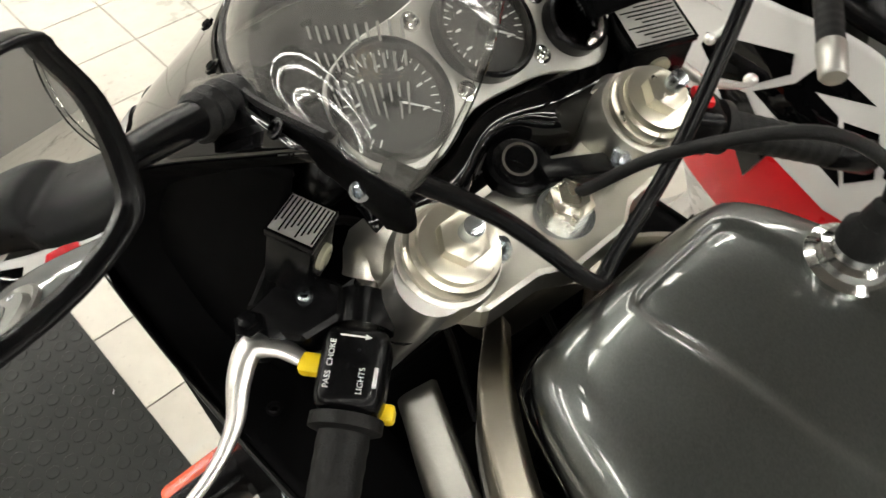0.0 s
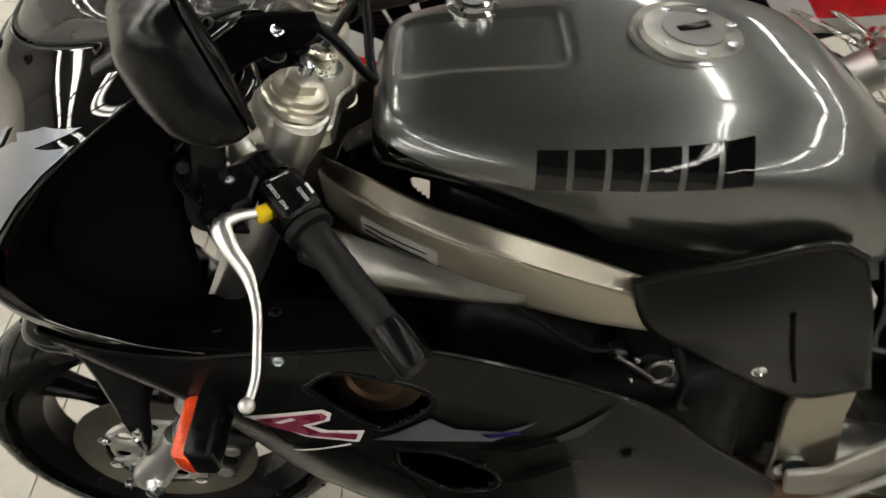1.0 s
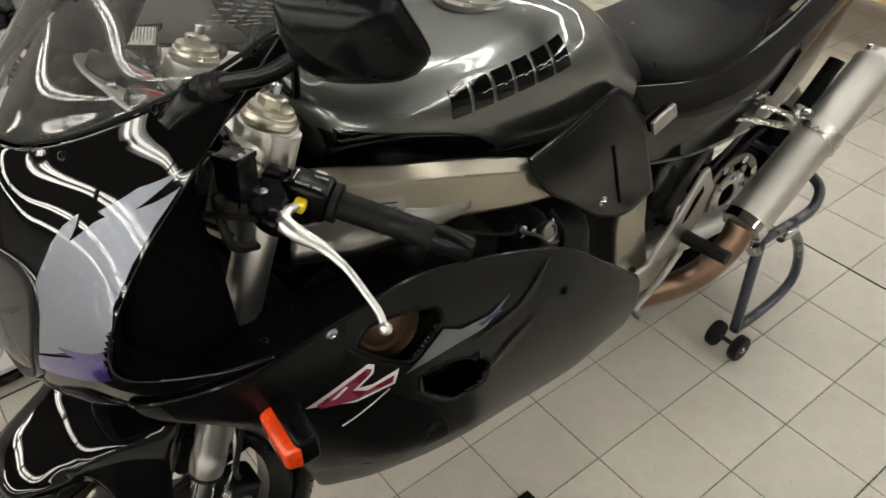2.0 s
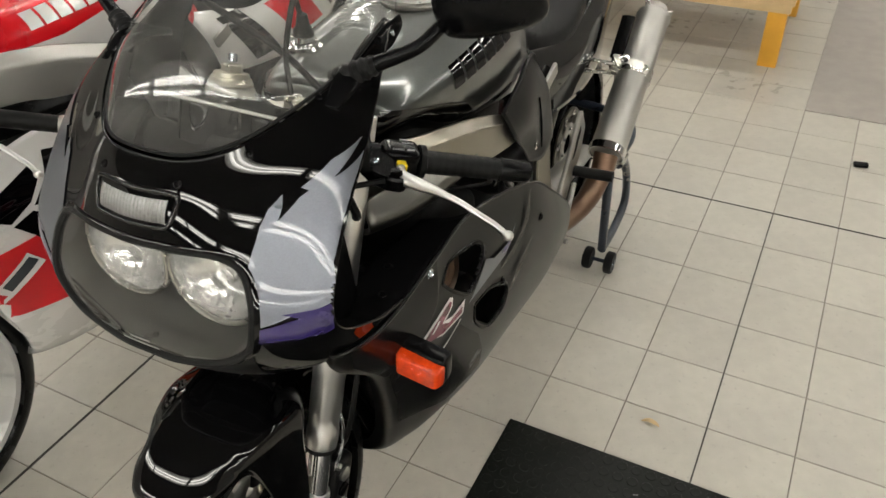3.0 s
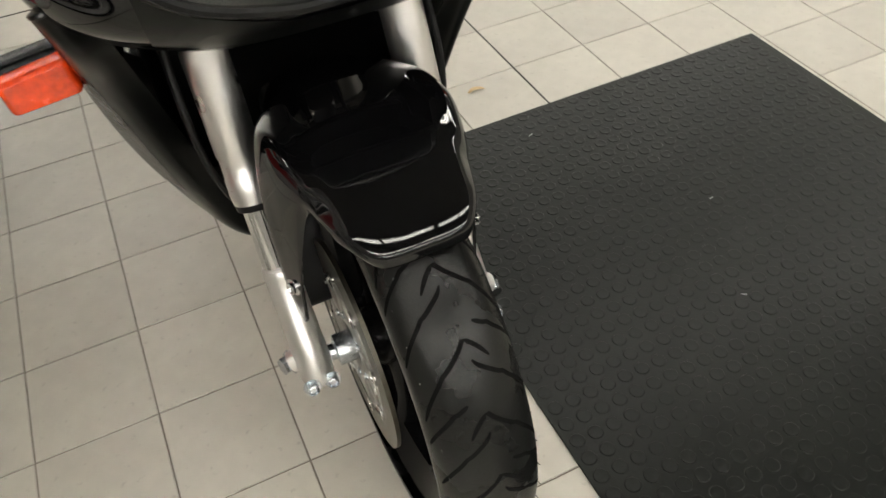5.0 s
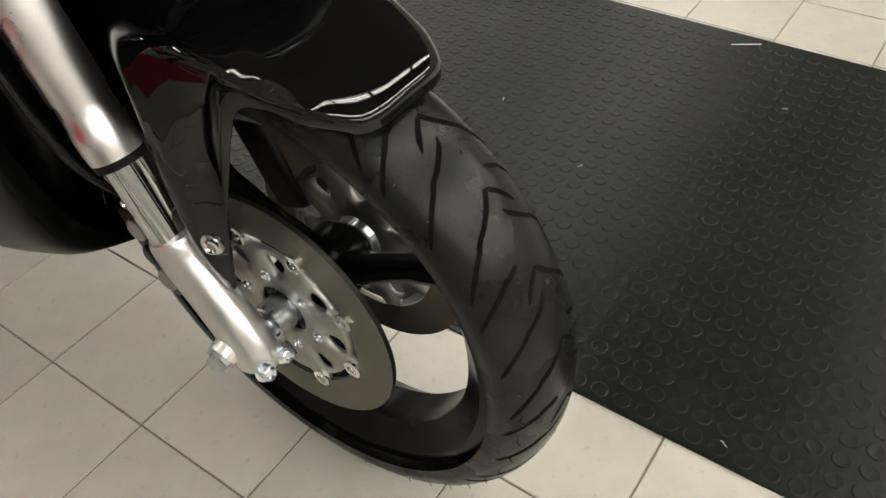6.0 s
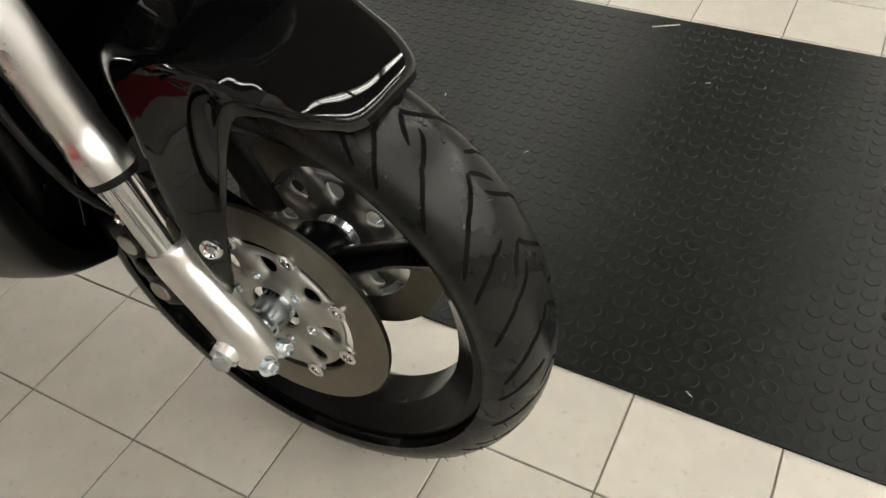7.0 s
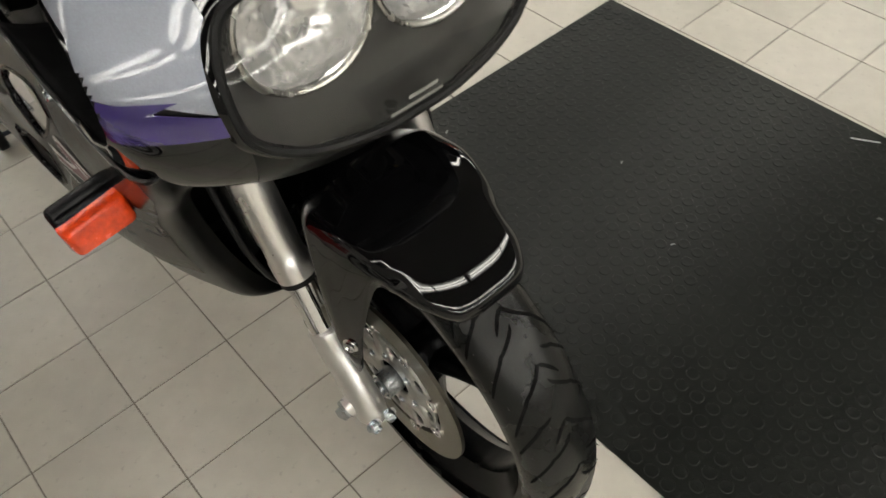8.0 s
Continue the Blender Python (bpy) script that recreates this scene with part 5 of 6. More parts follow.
def tail(bike, c):
    # seat
    rows = both([
        [(0, 0.075, 0.905), (0.06, 0.075, 0.90), (0.095, 0.08, 0.875), (0.105, 0.09, 0.83)],
        [(0, 0.16, 0.865), (0.08, 0.16, 0.86), (0.12, 0.165, 0.835), (0.13, 0.17, 0.79)],
        [(0, 0.28, 0.85), (0.09, 0.28, 0.845), (0.135, 0.285, 0.815), (0.14, 0.29, 0.77)],
        [(0, 0.42, 0.872), (0.085, 0.42, 0.865), (0.125, 0.42, 0.835), (0.13, 0.425, 0.79)],
        [(0, 0.47, 0.92), (0.075, 0.47, 0.912), (0.11, 0.47, 0.875), (0.115, 0.47, 0.82)],
        [(0, 0.62, 0.935), (0.065, 0.62, 0.93), (0.095, 0.62, 0.90), (0.10, 0.62, 0.85)],
        [(0, 0.75, 0.93), (0.05, 0.75, 0.925), (0.075, 0.75, 0.90), (0.08, 0.75, 0.87)],
    ])
    part("seat", sheet(skin(rows, 36, 40)), SEATM, bike, "black vinyl seat", solid=0.006, sharp=0)
    for sx in (1, -1):
        r = [[(0.12, 0.06, 0.84), (0.135, 0.25, 0.80), (0.128, 0.45, 0.81), (0.105, 0.65, 0.85), (0.07, 0.86, 0.89)],
             [(0.148, 0.08, 0.76), (0.165, 0.25, 0.735), (0.16, 0.45, 0.73), (0.132, 0.65, 0.77), (0.09, 0.88, 0.82)],
             [(0.142, 0.09, 0.672), (0.157, 0.25, 0.642), (0.152, 0.45, 0.624), (0.122, 0.64, 0.635), (0.07, 0.88, 0.745)]]
        if sx < 0:
            r = flip(r)
        g = skin(r, 36, 16)
        cowl = part("tail_cowl", sheet(g), c["tail"], bike, c["tail_label"], solid=0.004, sharp=0)
        for outline, m in c["tail_decals"]:
            part("paint_stripe", decal(outline, tree_of(g), sx, 0.003, 0.02), m, cowl, sharp=0)
        # side cover between tank and seat
        r = [[(0.197, -0.226, 0.850), (0.186, -0.13, 0.866), (0.168, -0.03, 0.878), (0.155, 0.03, 0.845)],
             [(0.214, -0.205, 0.795), (0.209, -0.11, 0.80), (0.188, -0.01, 0.80), (0.178, 0.055, 0.78)],
             [(0.203, -0.135, 0.735), (0.200, -0.06, 0.72), (0.189, 0.01, 0.71), (0.180, 0.085, 0.70)],
             [(0.180, -0.04, 0.650), (0.183, -0.01, 0.635), (0.183, 0.04, 0.620), (0.175, 0.115, 0.630)]]
        if sx < 0:
            r = flip(r)
        cov = part("side_cover", sheet(skin(r, 24, 20)), c["cover"], bike, "dark side cover panel", solid=0.004, sharp=0)
        part("cover_ridge", tube([Vector(p) + Vector((sx * 0.004, 0, 0)) for p in r[0]], 0.004, 20, 8), c["cover"], cov)
        part("cover_screw", bolt((sx * 0.199, -0.051, 0.697), (sx, 0, 0), 0.006, 0.003, False), CHROME, cov)
        # matt black strip paints the shade of the cover's upright groove
        part("cover_groove_shade", tube([(sx * 0.1995, -0.045, 0.80), (sx * 0.1985, -0.022, 0.73), (sx * 0.1905, 0.004, 0.665)], 0.0026, 14, 8), LINING, cov, "narrow dark strip shading in a groove")
        part("cover_bracket", block((sx * 0.16, 0.13, 0.765), (0.01, 0.06, 0.03), 0.004, (20, 0, 0)), ALU, cov)
    part("subframe", block((0, 0.38, 0.74), (0.2, 0.5, 0.06), 0.02, (8, 0, 0)), ENGINE, bike)
    part("tail_lamp", block((0, 0.87, 0.885), (0.12, 0.03, 0.05), 0.008), RED, bike)
    wheel(bike, 0.575, 0.345, 0.318, 0.17, c["rim"], True, False, 0.11)
    # exhaust silencer, stained link pipe and bracket on each side
    for sx in (1,):
        a, b = Vector((sx * 0.245, 0.335, 0.478)), Vector((sx * 0.240, 0.70, 0.718))
        d = (b - a).normalized()
        L = (b - a).length
        muf = part("silencer", turned([(u, v * 0.86) for u, v in [(0, 0.032), (0.004, 0.047), (0.014, 0.052), (0.02, 0.052), (0.05, 0.052), (L * 0.5, 0.0505), (L * 0.51, 0.0535), (L * 0.53, 0.0535), (L * 0.54, 0.0505), (L * 0.57, 0.0505), (L * 0.58, 0.0535), (L * 0.60, 0.0535), (L * 0.61, 0.0505), (L * 0.95, 0.050), (L * 0.965, 0.053), (L * 0.985, 0.052), (L, 0.045), (L + 0.004, 0.036), (L + 0.02, 0.034), (L + 0.02, 0.028), (L - 0.02, 0.026)]], a, d, 44), MUFF, bike, "matt aluminium silencer")
        part("silencer_band", turned([(L * 0.52, 0.0435), (L * 0.52, 0.0480), (L * 0.59, 0.0480), (L * 0.59, 0.0435)], a, d, 44, True), BRUSH, muf)
        part("end_ring", turned([(0.0, 0.043), (0.0, 0.0475), (0.02, 0.0475), (0.02, 0.043)], a, d, 44, True), CHROME, muf)
        for k in range(3):
            an = 2 * math.pi * k / 3
            sd = d.cross(Vector((0, 0, 1))).normalized()
            u2 = sd.cross(d)
            part("end_lug", block(b + (sd * math.cos(an) + u2 * math.sin(an)) * 0.038 + d * 0.008, (0.014, 0.014, 0.014), 0.003), BRUSH, muf)
        part("link_pipe", tube([(sx * 0.13, -0.02, 0.372), (sx * 0.185, 0.10, 0.376), (sx * 0.228, 0.225, 0.390), (sx * 0.243, 0.308, 0.437), a + d * 0.005], [0.026, 0.026, 0.027, 0.029, 0.031], 26, 18), HEADER, muf, "heat-stained link pipe")
        part("silencer_bracket", tube([(sx * 0.135, 0.30, 0.700), (sx * 0.165, 0.40, 0.665), a + d * (L * 0.50) + Vector((-sx * 0.048, 0, 0.02))], [0.020, 0.010, 0.016], 14, 10, 0.4), BRUSH, muf, "aluminium silencer bracket")
        part("silencer_bracket", tube([(sx * 0.135, 0.42, 0.685), (sx * 0.165, 0.47, 0.665), a + d * (L * 0.55) + Vector((-sx * 0.048, 0, 0.02))], [0.018, 0.010, 0.016], 14, 10, 0.4), BRUSH, muf)
        part("clamp_block", block(a + d * (L * 0.54) + Vector((-sx * 0.046, 0, 0.026)), (0.030, 0.045, 0.035), 0.005, (30, 0, 0)), BRUSH, muf)
        part("bracket_bolt", bolt(a + d * (L * 0.55) + Vector((-sx * 0.02, -0.03, 0.055)), (0, -0.5, 0.8), 0.009, 0.01), CHROME, muf)
        part("heat_shield", tube([a + d * (L * 0.6) + Vector((-sx * 0.055, 0, 0.02)), a + d * (L * 0.85) + Vector((-sx * 0.055, 0.0, 0.04))], 0.018, 6, 10, 0.4), SATIN, muf)


def mirror(bike, sx):
    # arm from the fairing, rubber boot, shell and glass
    root = Vector((sx * 0.176, -0.656, 1.098))
    head = Vector((sx * 0.314, -0.574, 1.172))
    arm = part("mirror_arm", tube([root, root + Vector((sx * 0.035, 0.014, 0.018)), root + Vector((sx * 0.080, 0.036, 0.038)), head + Vector((-sx * 0.040, -0.020, -0.018))], [0.014, 0.010, 0.0085, 0.0085], 20, 14), SATIN, bike, "black rear-view mirror")
    rr = [0.0185 - 0.0025 * (k % 2) - 0.0005 * k for k in range(12)]
    part("mirror_boot", sweep(bmesh.new(), cat([root + Vector((-sx * 0.012, -0.004, -0.008)), root + Vector((sx * 0.012, 0.004, 0.007)), root + Vector((sx * 0.035, 0.014, 0.018))], 12), rr, 18), RUBBER, arm)
    part("mirror_base", tube([root + Vector((-sx * 0.02, 0.05, -0.01)), root + Vector((0, 0.0, 0.0)), root + Vector((sx * 0.004, -0.045, -0.02))], [0.012, 0.024, 0.012], 14, 14, 0.6), SATIN, arm)
    out = [(-0.057, 0.027), (-0.062, 0.002), (-0.057, -0.026), (-0.047, -0.043), (-0.020, -0.047), (0.012, -0.043), (0.054, -0.031), (0.071, -0.020), (0.071, -0.005), (0.061, 0.020), (0.049, 0.044), (0.030, 0.049), (-0.03, 0.040), (-0.054, 0.034)]
    loop = cat([(a, b, 0) for a, b in out + out[:1]], 73)[:-1]
    face = Vector((-sx * 0.41, 0.86, 0.30)).normalized()
    right = Vector((0, 0, 1)).cross(face).normalized() * -1
    upv = right.cross(face) * -1
    if upv.z < 0:
        upv = -upv
    ori = lambda a, b, d: head + right * ((a + 0.008) * (1 if right.x * sx > 0 else -1)) + upv * (b + 0.017) + face * d
    prof = [(1.0, 0.010), (1.02, 0.003), (0.99, -0.008), (0.90, -0.018), (0.70, -0.029), (0.38, -0.036), (0.02, -0.038)]
    g = [[ori(p.x * s, p.y * s, d) for p in loop + loop[:1]] for s, d in prof]
    bm = sheet(g)
    bmesh.ops.remove_doubles(bm, verts=bm.verts, dist=1e-5)
    shell = part("mirror_shell", bm, SATIN, arm, "black teardrop mirror shell", sharp=0)
    lip = [[ori(p.x * s, p.y * s, d) for p in loop + loop[:1]] for s, d in ((1.0, 0.012), (0.98, 0.015), (0.93, 0.012), (0.905, 0.006))]
    part("mirror_lip", sheet(lip), SATIN, arm, sharp=0)
    bm = bmesh.new()
    bm.faces.new([bm.verts.new(ori(p.x * 0.92, p.y * 0.92, 0.007)) for p in loop])
    part("mirror_pane", bm, MIRROR, arm, "mirror glass", smooth=False)


def indicator(bike, sx):
    c0 = Vector((sx * 0.272, -0.678, 0.674))
    m = pose(c0.x, c0.y, c0.z, 2, 5 * sx, -3 * sx)
    body = block((-sx * 0.002, 0.008, 0.002), (0.079, 0.032, 0.0525), 0.008, None, 3)
    bmesh.ops.transform(body, matrix=m, verts=body.verts)
    b = part("indicator", body, SATIN, bike, "orange indicator on a black stalk")
    lens = block((0, -0.012, 0), (0.078, 0.024, 0.049), 0.007, None, 3)
    for v in lens.verts:
        f = max(0.0, (-v.co.y - 0.004) / 0.019)
        v.co.x *= 1 - 0.10 * f
        v.co.z *= 1 - 0.16 * f
        v.co.z *= 1 - 0.12 * max(0.0, sx * v.co.x / 0.04)
    bmesh.ops.transform(lens, matrix=m, verts=lens.verts)
    part("indicator_lens", lens, ORANGE, b, "orange lens", sharp=25)
    part("indicator_stalk", tube([m @ Vector((-sx * 0.03, 0.018, 0.0)), m @ Vector((-sx * 0.075, 0.03, 0.004))], [0.012, 0.014], 5, 12), RUBBER, b)


def build_bike(at, label, c):
    bike = thing("motorcycle", label, "motorcycle", at)
    front_end(bike, c)
    for ob in bike.children:
        ob.location.x += 0.0135
    nose(bike, c)
    controls(bike, c)
    for ob in bike.children:
        if ob.name.split(".")[0] in ("handlebar", "switch_housing", "lever", "fluid_reservoir", "control_cable"):
            ob.location.z -= c["bar_drop"]
    tank(bike, c)
    frame_and_engine(bike, c)
    side_fairing(bike, c)
    tail(bike, c)
    if c["detail"]:
        instruments(bike)
        for sx in (1, -1):
            mirror(bike, sx)
            indicator(bike, sx)
        # thin black strap tied across behind the screen
        part("strap", tube([(0.168, -0.545, 1.128), (0.11, -0.52, 1.07), (0.05, -0.495, 0.990), (0.032, -0.49, 0.974), (0.012, -0.495, 0.982), (-0.05, -0.505, 1.04), (-0.168, -0.545, 1.128)], 0.0055, 60, 10), SATIN, bike, "thin black strap tied behind the screen")
    return bike


def block_letters(y0, y1, z0, z1, h, n=6, slant=0.0):
    """Plain upright blocks in a row, as outlines on a side."""
    out = []
    w = (y1 - y0) / n
    for k in range(n):
        a, b = y0 + w * k, y0 + w * (k + 0.82)
        za, zb = z0 + (z1 - z0) * k / n, z0 + (z1 - z0) * (k + 0.82) / n
        out.append([(a, za), (b, zb), (b + slant, zb + h), (a + slant, za + h)])
    return out


DARK = {
    "detail": True, "rim": SATIN, "fender": BLACK, "fender_label": "gloss black front mudguard", "bucket": LAMPBOX, "bulb": BULB, "side_top": 0.0, "bar_drop": 0.0, "spar": FRAMEALU, "spar_deep": (-0.018, -0.018),
    "nose": BLACK, "nose_label": "gloss black nose fairing with silver and purple flanks",
    "nose_decals": [
        ([(-0.887, 0.871), (-0.878, 0.900), (-0.864, 0.928), (-0.845, 0.958), (-0.828, 0.982), (-0.814, 0.998), (-0.797, 1.012), (-0.805, 1.000), (-0.824, 0.976), (-0.809, 1.000), (-0.819, 0.984), (-0.790, 1.008), (-0.780, 1.014), (-0.783, 1.017), (-0.771, 1.024), (-0.745, 1.039), (-0.705, 1.053), (-0.738, 1.034), (-0.756, 1.023), (-0.719, 1.037), (-0.713, 1.040), (-0.749, 1.010), (-0.779, 0.980), (-0.808, 0.944), (-0.827, 0.905), (-0.840, 0.898), (-0.860, 0.889)], SILVER),
        ([(-0.888, 0.870), (-0.856, 0.887), (-0.864, 0.891), (-0.840, 0.898), (-0.827, 0.905), (-0.836, 0.880), (-0.836, 0.868), (-0.852, 0.864), (-0.889, 0.855)], PURPLE),
    ],
    "tank": GUN, "tank_label": "gunmetal metallic fuel tank with plain black blocks",
    # first outline paints black the shade of the undercut below the shoulder
    "tank_decals": [([(-0.52, 0.962), (-0.46, 0.952), (-0.40, 0.936), (-0.34, 0.917), (-0.29, 0.895), (-0.25, 0.862), (-0.235, 0.825), (-0.30, 0.79), (-0.52, 0.84)], BLACK)] + [(o, BLACK) for o in block_letters(-0.330, -0.120, 0.936, 0.952, 0.036)],
    "side": DGREY, "side_label": "dark grey metallic side fairing with two vents",
    "side_decals": [
        ([(-0.812, 0.82), (-0.552, 0.80), (-0.566, 0.765), (-0.582, 0.709), (-0.625, 0.667), (-0.606, 0.618), (-0.60, 0.60), (-0.52, 0.614), (-0.446, 0.530), (-0.417, 0.464), (-0.40, 0.400), (-0.49, 0.378), (-0.546, 0.410), (-0.615, 0.435), (-0.646, 0.53), (-0.688, 0.63), (-0.738, 0.69), (-0.788, 0.748)], SATIN),
        ([(-0.641, 0.665), (-0.547, 0.692), (-0.538, 0.685), (-0.541, 0.670), (-0.564, 0.656), (-0.544, 0.650), (-0.502, 0.656), (-0.510, 0.630), (-0.570, 0.630)], DECALW),
        ([(-0.626, 0.662), (-0.549, 0.685), (-0.543, 0.679), (-0.547, 0.671), (-0.574, 0.657), (-0.553, 0.644), (-0.510, 0.648), (-0.514, 0.635), (-0.570, 0.635), (-0.620, 0.650)], MAROON),
        ([(-0.605, 0.659), (-0.584, 0.672), (-0.579, 0.668), (-0.598, 0.657)], DECALW),
        ([(-0.592, 0.590), (-0.520, 0.628), (-0.519, 0.625), (-0.590, 0.586)], DECALW),
        ([(-0.494, 0.640), (-0.474, 0.652), (-0.428, 0.688), (-0.400, 0.671), (-0.349, 0.670), (-0.309, 0.688), (-0.358, 0.652), (-0.431, 0.646)], SILVER),
        ([(-0.372, 0.664), (-0.335, 0.672), (-0.325, 0.668), (-0.362, 0.658)], PURPLE),
        ([(-0.225, 0.710), (-0.300, 0.658), (-0.385, 0.636), (-0.330, 0.636), (-0.262, 0.668)], BLACK),
        ([(-0.250, 0.630), (-0.300, 0.585), (-0.360, 0.550), (-0.310, 0.600)], BLACK),
    ],
    "tail": BLACK, "tail_label": "gloss black tail cowl", "tail_decals": [], "cover": COVERM, "duct": DUCT,
}
REDWHITE = {
    "detail": False, "rim": WHITE, "fender": WHITE, "fender_label": "white front mudguard", "bucket": LAMPBOX, "bulb": BULB, "bar_drop": 0.055, "spar": MUFF, "spar_deep": (0.022, -0.030),
    "nose": WHITE, "nose_label": "white nose fairing with red flashes",
    "nose_decals": [([(-0.70, 0.98), (-0.80, 0.94), (-0.90, 0.86), (-0.70, 0.90)], RED)],
    "tank": RED, "tank_label": "red and white fuel tank with plain white blocks",
    "tank_decals": [([(-0.46, 0.93), (-0.30, 0.93), (-0.10, 0.96), (0.05, 0.90), (0.05, 0.80), (-0.20, 0.82), (-0.46, 0.88)], WHITE)] + [(o, WHITE) for o in block_letters(-0.36, -0.16, 0.955, 0.965, 0.028)],
    "side": WHITE, "side_label": "white, red and black side fairing", "side_top": 0.03,
    "side_decals": [
        ([(-0.71, 0.64), (-0.564, 0.640), (-0.506, 0.560), (-0.485, 0.627), (-0.384, 0.600), (-0.25, 0.615), (0.0, 0.57), (0.0, 0.385), (-0.322, 0.366), (-0.462, 0.449), (-0.581, 0.454), (-0.71, 0.47)], RED),
        ([(-0.480, 0.777), (-0.400, 0.757), (-0.472, 0.738), (-0.431, 0.726), (-0.382, 0.645), (-0.545, 0.697), (-0.500, 0.735)], BLACK),
        ([(-0.548, 0.706), (-0.510, 0.742), (-0.520, 0.765), (-0.640, 0.735), (-0.640, 0.715), (-0.600, 0.686)], BLACK),
        ([(-0.552, 0.690), (-0.495, 0.644), (-0.487, 0.625), (-0.506, 0.562), (-0.566, 0.643), (-0.598, 0.680)], BLACK),
        ([(-0.422, 0.724), (-0.378, 0.732), (-0.352, 0.682), (-0.380, 0.655)], BLACK),
        ([(-0.362, 0.745), (-0.280, 0.735), (-0.300, 0.680), (-0.345, 0.690)], BLACK),
        ([(-0.592, 0.618), (-0.562, 0.580), (-0.660, 0.500), (-0.690, 0.520), (-0.640, 0.575)], DECALW),
        ([(-0.591, 0.608), (-0.574, 0.590), (-0.630, 0.540), (-0.645, 0.560)], STANDM),
        ([(-0.650, 0.545), (-0.638, 0.533), (-0.662, 0.510), (-0.678, 0.520)], RED),
    ],
    "tail": WHITE, "tail_label": "white tail cowl with black and red stripes", "tail_decals": [([(0.14, 0.80), (0.22, 0.80), (0.34, 0.66), (0.24, 0.66)], BLACK), ([(0.30, 0.80), (0.44, 0.80), (0.58, 0.66), (0.42, 0.66)], RED), ([(0.50, 0.80), (0.58, 0.82), (0.72, 0.70), (0.64, 0.67)], BLACK)], "cover": SATIN, "duct": SATIN,
}

bike_a = build_bike((-0.449, 0, 0), "black and gunmetal sports motorcycle on a rear stand", DARK)
bike_b = build_bike((-1.275, -0.10, 0), "red and white sports motorcycle parked alongside", REDWHITE)


# ---------- rear paddock stand ----------
def paddock_stand(x, y):
    st = thing("paddock_stand", "blue-black steel paddock stand under the rear wheel", "paddock stand", (x, y, 0))
    for sx in (1, -1):
        w = sx * 0.22
        part("side_tube", tube([(w, -0.01, 0.36), (w, 0.0, 0.06)], 0.013, 6, 14), STANDM, st)
        part("support_arm", tube([(w, -0.01, 0.34), (w * 0.9, 0.03, 0.335), (w * 0.72, 0.06, 0.335)], 0.012, 10, 12), STANDM, st)
        part("lift_hook", block((w * 0.7, 0.07, 0.335), (0.05, 0.05, 0.012), 0.004), STANDM, st)
        part("lower_tube", tube([(w, 0.0, 0.06), (w, 0.10, 0.058), (w, 0.19, 0.075), (w, 0.225, 0.115), (w, 0.205, 0.20), (w, 0.14, 0.295), (w, 0.08, 0.31)], 0.0125, 40, 14), STANDM, st)
        part("lift_handle", tube([(w, 0.0, 0.345), (w, 0.12, 0.335), (w, 0.20, 0.345), (w * 0.86, 0.255, 0.365), (w * 0.5, 0.275, 0.375), (0, 0.28, 0.38)], 0.0125, 30, 14), STANDM, st)
        part("joint_sleeve", block((w, 0.10, 0.322), (0.034, 0.05, 0.02), 0.004, (-4, 0, 0)), BRUSH, st)
        for dx in (-0.033, 0.033):
            whl = part("stand_wheel", turned([(-0.012, 0.010), (-0.012, 0.030), (-0.008, 0.034), (0.008, 0.034), (0.012, 0.030), (0.012, 0.010)], (w + dx, -0.02, 0.034), (1, 0, 0), 24), RUBBER, st, "small black stand wheel")
            part("wheel_bolt", bolt((w + dx + math.copysign(0.012, dx), -0.02, 0.034), (math.copysign(1, dx), 0, 0), 0.007, 0.004), ZINC, whl)
        part("wheel_axle", tube([(w - 0.04, -0.02, 0.034), (w + 0.04, -0.02, 0.034)], 0.006, 3, 10), STANDM, st)
        part("joint_nut", bolt((w, -0.025, 0.33), (0, -1, 0), 0.012, 0.014), BRUSH, st)
    return st


paddock_stand(-0.449, 0.50)


# ---------- room ----------
def tile_material():
    m = mat("cream_floor_tile", (0.512, 0.484, 0.422), 0.32, 0, 0.10, 22, bump=0.06, bscale=90)
    nt = m.node_tree
    b = nt.nodes["Principled BSDF"]
    oi = nt.nodes.new("ShaderNodeObjectInfo")
    src = b.inputs["Base Color"].links[0].from_socket
    mr = nt.nodes.new("ShaderNodeMapRange")
    mr.inputs["To Min"].default_value, mr.inputs["To Max"].default_value = 0.95, 1.05
    nt.links.new(oi.outputs["Random"], mr.inputs["Value"])
    sc = nt.nodes.new("ShaderNodeVectorMath")
    sc.operation = "SCALE"
    nt.links.new(src, sc.inputs[0])
    nt.links.new(mr.outputs[0], sc.inputs["Scale"])
    nt.links.new(sc.outputs[0], b.inputs["Base Color"])
    # faint specks of dirt
    co = nt.nodes.new("ShaderNodeTexCoord")
    n = nt.nodes.new("ShaderNodeTexNoise")
    n.inputs["Scale"].default_value = 60
    n.inputs["Detail"].default_value = 8
    nt.links.new(co.outputs["Object"], n.inputs["Vector"])
    cr = nt.nodes.new("ShaderNodeMapRange")
    cr.inputs["From Min"].default_value, cr.inputs["From Max"].default_value = 0.62, 0.75
    cr.inputs["To Min"].default_value, cr.inputs["To Max"].default_value = 1.0, 0.78
    nt.links.new(n.outputs["Fac"], cr.inputs["Value"])
    s2 = nt.nodes.new("ShaderNodeVectorMath")
    s2.operation = "SCALE"
    nt.links.new(sc.outputs[0], s2.inputs[0])
    nt.links.new(cr.outputs[0], s2.inputs["Scale"])
    nt.links.new(s2.outputs[0], b.inputs["Base Color"])
    return m


